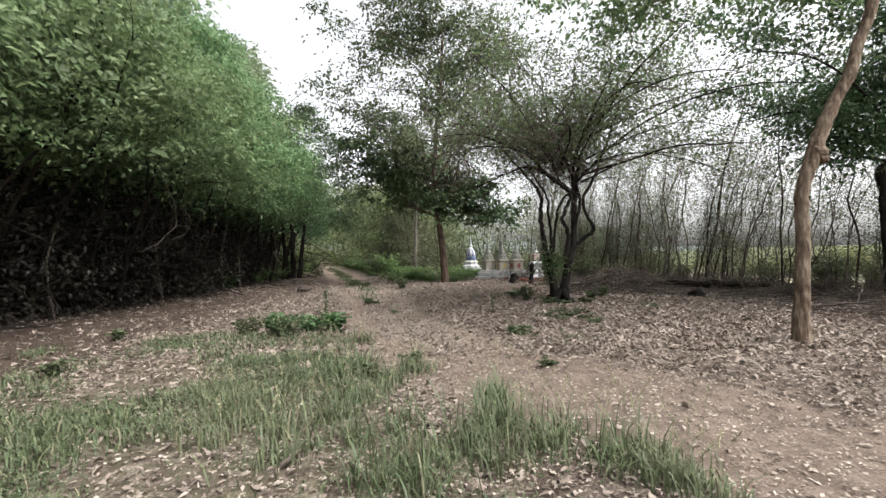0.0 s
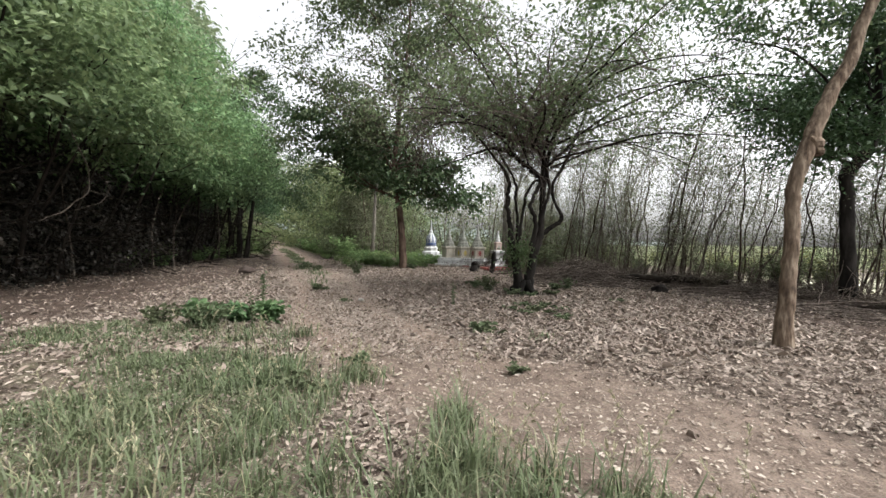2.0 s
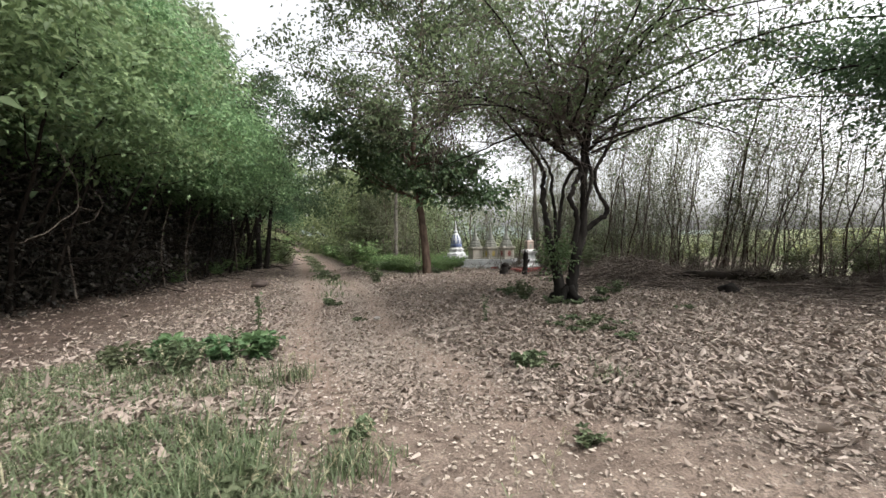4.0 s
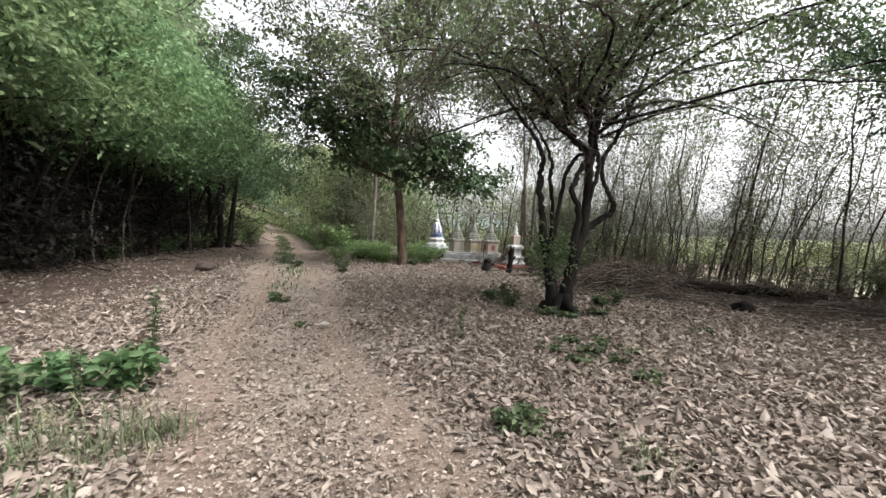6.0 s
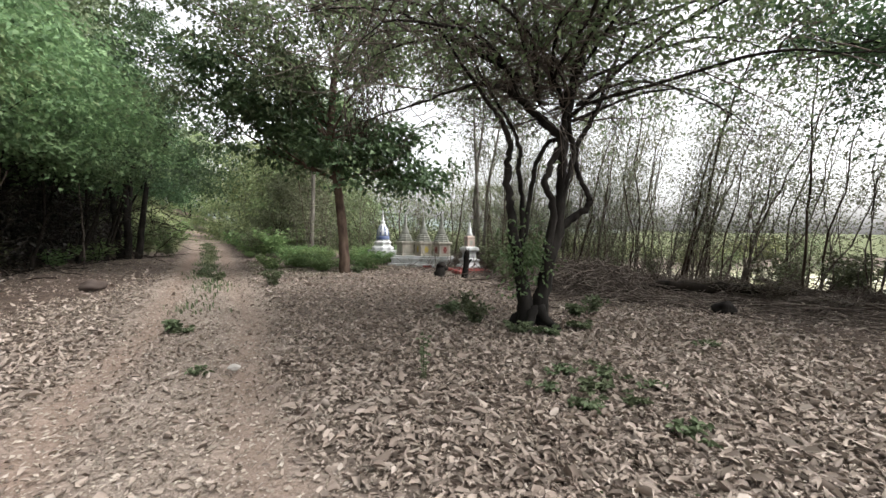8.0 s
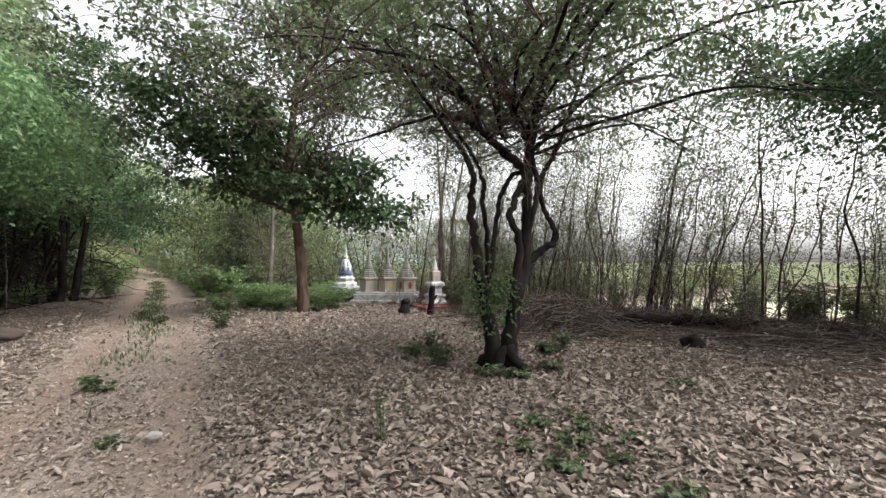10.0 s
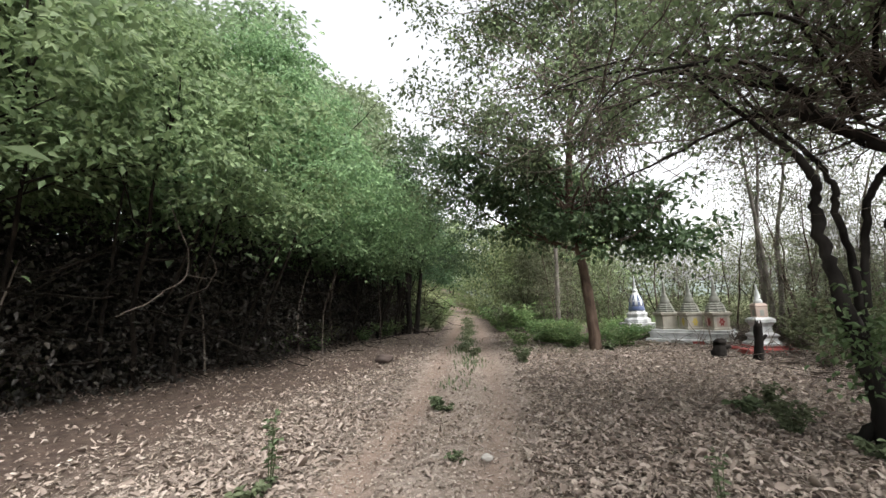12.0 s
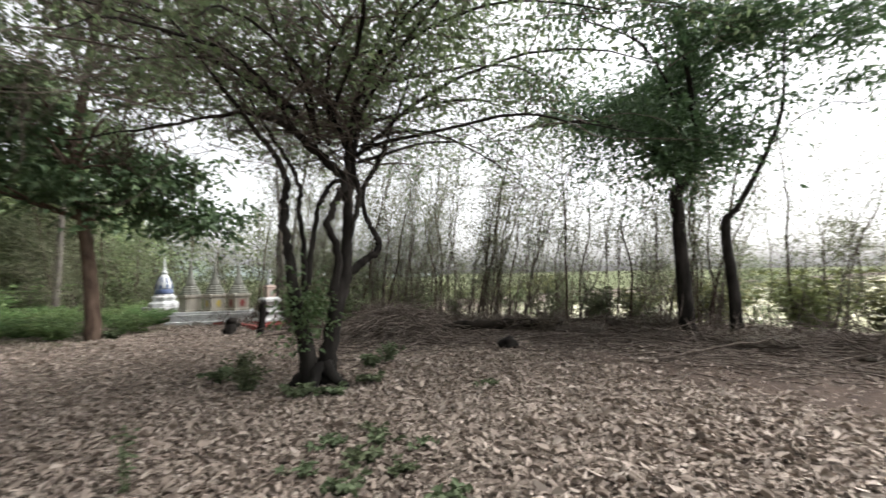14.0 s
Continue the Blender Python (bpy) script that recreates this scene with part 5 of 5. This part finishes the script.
# ---- leaf litter and grass ----
def litter():
    n = 215000
    x = rng.uniform(-9.5, 10.5, n)
    y = -1.0 + 24.0 * rng.random(n) ** 1.35
    m = 80000
    x = np.concatenate((x, rng.uniform(-3.5, 6.5, m)))
    y = np.concatenate((y, 5.6 + 6.0 * rng.random(m) ** 1.3))
    n += m
    bare = 2600
    x = np.concatenate((x, rng.normal(-0.05, 0.3, bare)))
    y = np.concatenate((y, rng.normal(4.0, 0.42, bare)))
    n += bare
    d, _ = along(x, y, ROAD)
    w, s = along(x, y, WOODLINE)
    patch = 0.5 + 0.5 * np.sin(x * 0.9 + 1.3 * np.sin(y * 0.7)) * np.sin(y * 1.1 + np.sin(x * 0.8))
    low = 0.14 + 0.26 * step01(y, 4.5, 6.5) * (1 - step01(y, 11, 16))
    dens = low + (1 - low) * step01(d + 0.35 * np.sin(x * 2.3 + y * 1.7) * np.sin(y * 2.9), 0.3, 1.8)
    wheel = np.exp(-((d - 0.62) / 0.24) ** 2)
    worn = step01(y, 4.8, 6.5) * (1 - step01(y, 12, 17)) * (1 - step01(d, 1.0, 1.5))
    dens = dens * (1 - worn) + worn * (0.16 + 0.62 * (1 - wheel))
    dens *= 0.6 + 0.4 * patch
    grassy = (1 - step01(np.hypot((x + 1.8) / 3.0, (y - 3.2) / 3.2), 0.6, 1.1))
    dens *= 1 - 0.35 * grassy
    dens *= 1 - 0.7 * step01(x - 0.12 * (y - 6), 5.0, 7.2)
    dens *= 1 - 0.78 * step01(-x, 3.8, 5.8)
    dens *= np.where(s < 0, 1 - step01(w, 0.5, 3.0), 0.3 + 0.7 * step01(w, 0.3, 2.2))
    keep = rng.random(n) < dens
    x, y, d = x[keep], y[keep], d[keep]
    n = len(x)
    a = rng.uniform(0, 6.28, n)
    D = np.stack([np.cos(a), np.sin(a), rng.normal(0, 0.18, n)], -1)
    P = np.stack([x, y, ground_z(x, y) + rng.uniform(0.008, 0.035, n)], -1)
    size = rng.gamma(4.2, 0.0125, n).clip(0.025, 0.13) * np.where(d < 0.9, 0.68, 1.0) * (0.7 + 0.3 * step01(y, 4.0, 6.0))
    N = unit(np.stack([rng.normal(0, 0.5, n), rng.normal(0, 0.5, n), np.ones(n)], -1))
    me = leaves("leaf_litter", P, D, size, size * rng.uniform(0.26, 0.55, n), M_LITTER, rng.normal(0.12, 0.35, n), rng.normal(0.1, 0.3, n), True, N)
    tagged(new("leaf_litter", me), "dry brown fallen leaves covering the floor", "leaves", kind="stuff")
    # crumbled leaf flakes on the track and between the leaves
    n = 150000
    y = -0.5 + 21 * rng.random(n) ** 1.6
    x = np.where(rng.random(n) < 0.3, np.interp(y, ROAD[2:, 1], ROAD[2:, 0]) + rng.normal(0, 1.4, n), rng.uniform(-8.5, 9, n))
    near = along(x, y, ROAD)[0]
    thin = (x > -5.0) & (rng.random(n) < 1 - 0.75 * step01(x - 0.12 * (y - 6), 4.6, 6.6)) & ((y > 5.5) | (near > 1.1) | (rng.random(n) < 0.45))
    x, y = x[thin], y[thin]
    n = len(x)
    a = rng.uniform(0, 6.28, n)
    D = np.stack([np.cos(a), np.sin(a), rng.normal(0, 0.2, n)], -1)
    P = np.stack([x, y, ground_z(x, y) + rng.uniform(0.004, 0.022, n)], -1)
    size = rng.gamma(4.0, 0.0068, n).clip(0.01, 0.05)
    N = unit(np.stack([rng.normal(0, 0.3, n), rng.normal(0, 0.3, n), np.ones(n)], -1))
    me = leaves("leaf_flakes", P, D, size, size * rng.uniform(0.4, 0.8, n), M_FLAKE, 0.15, 0.1, False, N)
    tagged(new("leaf_flakes", me), "crumbled bits of dry leaf strewn on the track", "leaves", kind="stuff")


litter()


def blades(name, x, y, h, lean, mat, label, width=0.0026):
    n = len(x)
    base = np.stack([x, y, ground_z(x, y) - 0.01], -1)
    a = rng.uniform(0, 6.28, n)
    way = np.stack([np.cos(a), np.sin(a), np.zeros(n)], -1)
    side = np.stack([-np.sin(a), np.cos(a), np.zeros(n)], -1) * (width * rng.uniform(0.6, 1.5, n))[:, None]
    up = np.array((0, 0, 1.0))
    lean = np.asarray(lean)
    m1 = base + up * (h * 0.5)[:, None] + way * (h * lean * 0.2)[:, None]
    m2 = base + up * (h * (0.86 - 0.12 * lean))[:, None] + way * (h * lean * 0.55)[:, None]
    tip = base + up * (h * (1.0 - 0.42 * lean))[:, None] + way * (h * lean * 0.95)[:, None]
    V = np.stack([base - side, base + side, m1 + side * 0.9, m1 - side * 0.9, m2 + side * 0.6, m2 - side * 0.6, tip], 1).reshape(-1, 3)
    loops = (np.arange(n)[:, None] * 7 + np.array((0, 1, 2, 3, 3, 2, 4, 5, 5, 4, 6))).ravel()
    me = quick_mesh(name, V, loops, np.tile((4, 4, 3), n), mat)
    tagged(new(name, me), label, "grass", kind="stuff")


def grass():
    X, Y, H = [], [], []
    r = random.Random(9)
    tufts = [(0.2, 3.1, 0.42, 0.3), (0.45, 3.4, 0.4, 0.25), (-0.1, 2.9, 0.4, 0.25), (-0.7, 3.5, 0.36, 0.35), (-1.1, 3.0, 0.34, 0.4), (1.15, 3.0, 0.35, 0.25), (1.3, 2.6, 0.3, 0.2), (-1.6, 3.7, 0.3, 0.4), (-0.5, 4.2, 0.3, 0.3), (0.35, 4.0, 0.4, 0.2), (-0.9, 4.8, 0.3, 0.3), (-1.5, 5.4, 0.28, 0.4), (-2.0, 6.4, 0.28, 0.4), (-1.4, 6.6, 0.3, 0.3), (0.7, 3.0, 0.32, 0.3), (-0.3, 4.9, 0.25, 0.2)]
    for x, y, h, s in tufts:
        k = 64
        for _ in range(5):
            ox, oy = rng.normal(x, s * 0.6), rng.normal(y, s * 0.6)
            X.append(rng.normal(ox, 0.07, k)), Y.append(rng.normal(oy, 0.07, k)), H.append(rng.uniform(0.15, 1.0, k) * h * rng.uniform(0.4, 1.0))
        X.append(rng.normal(x, s * 0.55, k)), Y.append(rng.normal(y, s * 0.55, k)), H.append(rng.uniform(0.2, 1.1, k) * h)
    for _ in range(430):
        x, y = r.gauss(-2.4, 1.35), r.uniform(0.7, 7.0)
        clear = math.sin(x * 1.7 + 0.8) * math.sin(y * 1.9 + 0.5 * x)
        if float(along(np.array(x), np.array(y), ROAD)[0]) < 1.1 or clear > 0.25:
            continue
        k = 95
        X.append(rng.normal(x, 0.13, k)), Y.append(rng.normal(y, 0.13, k)), H.append(rng.uniform(0.03, r.uniform(0.07, 0.21), k))
    x, y, h = np.concatenate(X), np.concatenate(Y), np.concatenate(H)
    keep = np.hypot(x + 0.05, (y - 4.0) * 0.75) > rng.normal(0.42, 0.07, len(x))
    x, y, h = x[keep], y[keep], h[keep]
    blades("grass", x, y, h, rng.uniform(0.15, 1.4, len(x)), M_GRASS, "rough green and straw-coloured grass by the track", 0.0042)
    # flowering stalks with pale seed heads, standing over the tufts
    runs, P, D = [], [], []
    for x, y, h, s in tufts:
        for _ in range(9):
            px, py, hh, an = rng.normal(x, s * 0.7), rng.normal(y, s * 0.7), h * rng.uniform(0.9, 1.5), rng.uniform(0, 6.28)
            if abs(px - 0.15) < 0.3:
                continue
            z, lx, ly = float(ground_z(px, py)), math.cos(an) * hh * 0.3, math.sin(an) * hh * 0.3
            p, rr = smooth_run([(px, py, z), (px + lx * 0.3, py + ly * 0.3, z + hh * 0.6), (px + lx, py + ly, z + hh)], [0.0016, 0.0014, 0.001], 5)
            runs.append((p, rr))
            for q in p[-4:]:
                for _ in range(5):
                    P.append(q + rng.normal(0, 0.004, 3)), D.append(unit(p[-1] - p[-3]) + rng.normal(0, 0.35, 3))
    tagged(new("grass_stalks", tubes("grass_stalks", runs, M_STRAW, 3)), "thin straw stalks standing over the grass", "grass", kind="stuff")
    tagged(new("seed_heads", leaves("seed_heads", np.array(P), np.array(D), 0.028, 0.006, M_STRAW)), "pale seed heads on the grass stalks", "grass", kind="stuff")
    # small creeping leaves between the blades
    n = 26000
    x, y = rng.normal(-2.4, 1.5, n), rng.uniform(0.6, 7.2, n)
    keep = (along(x, y, ROAD)[0] > 1.15) & (np.sin(x * 1.7 + 0.8) * np.sin(y * 1.9 + 0.5 * x) + 0.5 * np.sin(x * 6.1) * np.sin(y * 5.3) < rng.normal(-0.1, 0.25, n))
    x, y = x[keep], y[keep]
    P = np.stack([x, y, ground_z(x, y) + rng.uniform(0.01, 0.07, len(x))], -1)
    me = leaves("creeping_weed", P, np.stack([rng.normal(0, 1, len(x)), rng.normal(0, 1, len(x)), rng.normal(0.1, 0.3, len(x))], -1), rng.uniform(0.02, 0.045, len(x)), rng.uniform(0.012, 0.024, len(x)), M_LEAF_WEED)
    tagged(new("creeping_weed", me), "small creeping green leaves between grass blades", "weed", kind="stuff")
    # grass strip between the ruts, further on
    n = 3600
    y = 12.5 + 28 * rng.random(n) ** 0.8
    x = np.interp(y, ROAD[:, 1], ROAD[:, 0]) + rng.normal(0, 0.2, n) + 0.15 * np.sin(y * 1.3)
    keep = rng.random(n) < 0.35 + 0.65 * (np.sin(y * 2.1) > -0.2)
    x, y = x[keep], y[keep]
    n = len(x)
    blades("grass", x, y, rng.uniform(0.04, 0.15, n), rng.uniform(0.1, 0.6, n), M_GRASS, "grass strip growing between the wheel ruts", 0.012)


grass()
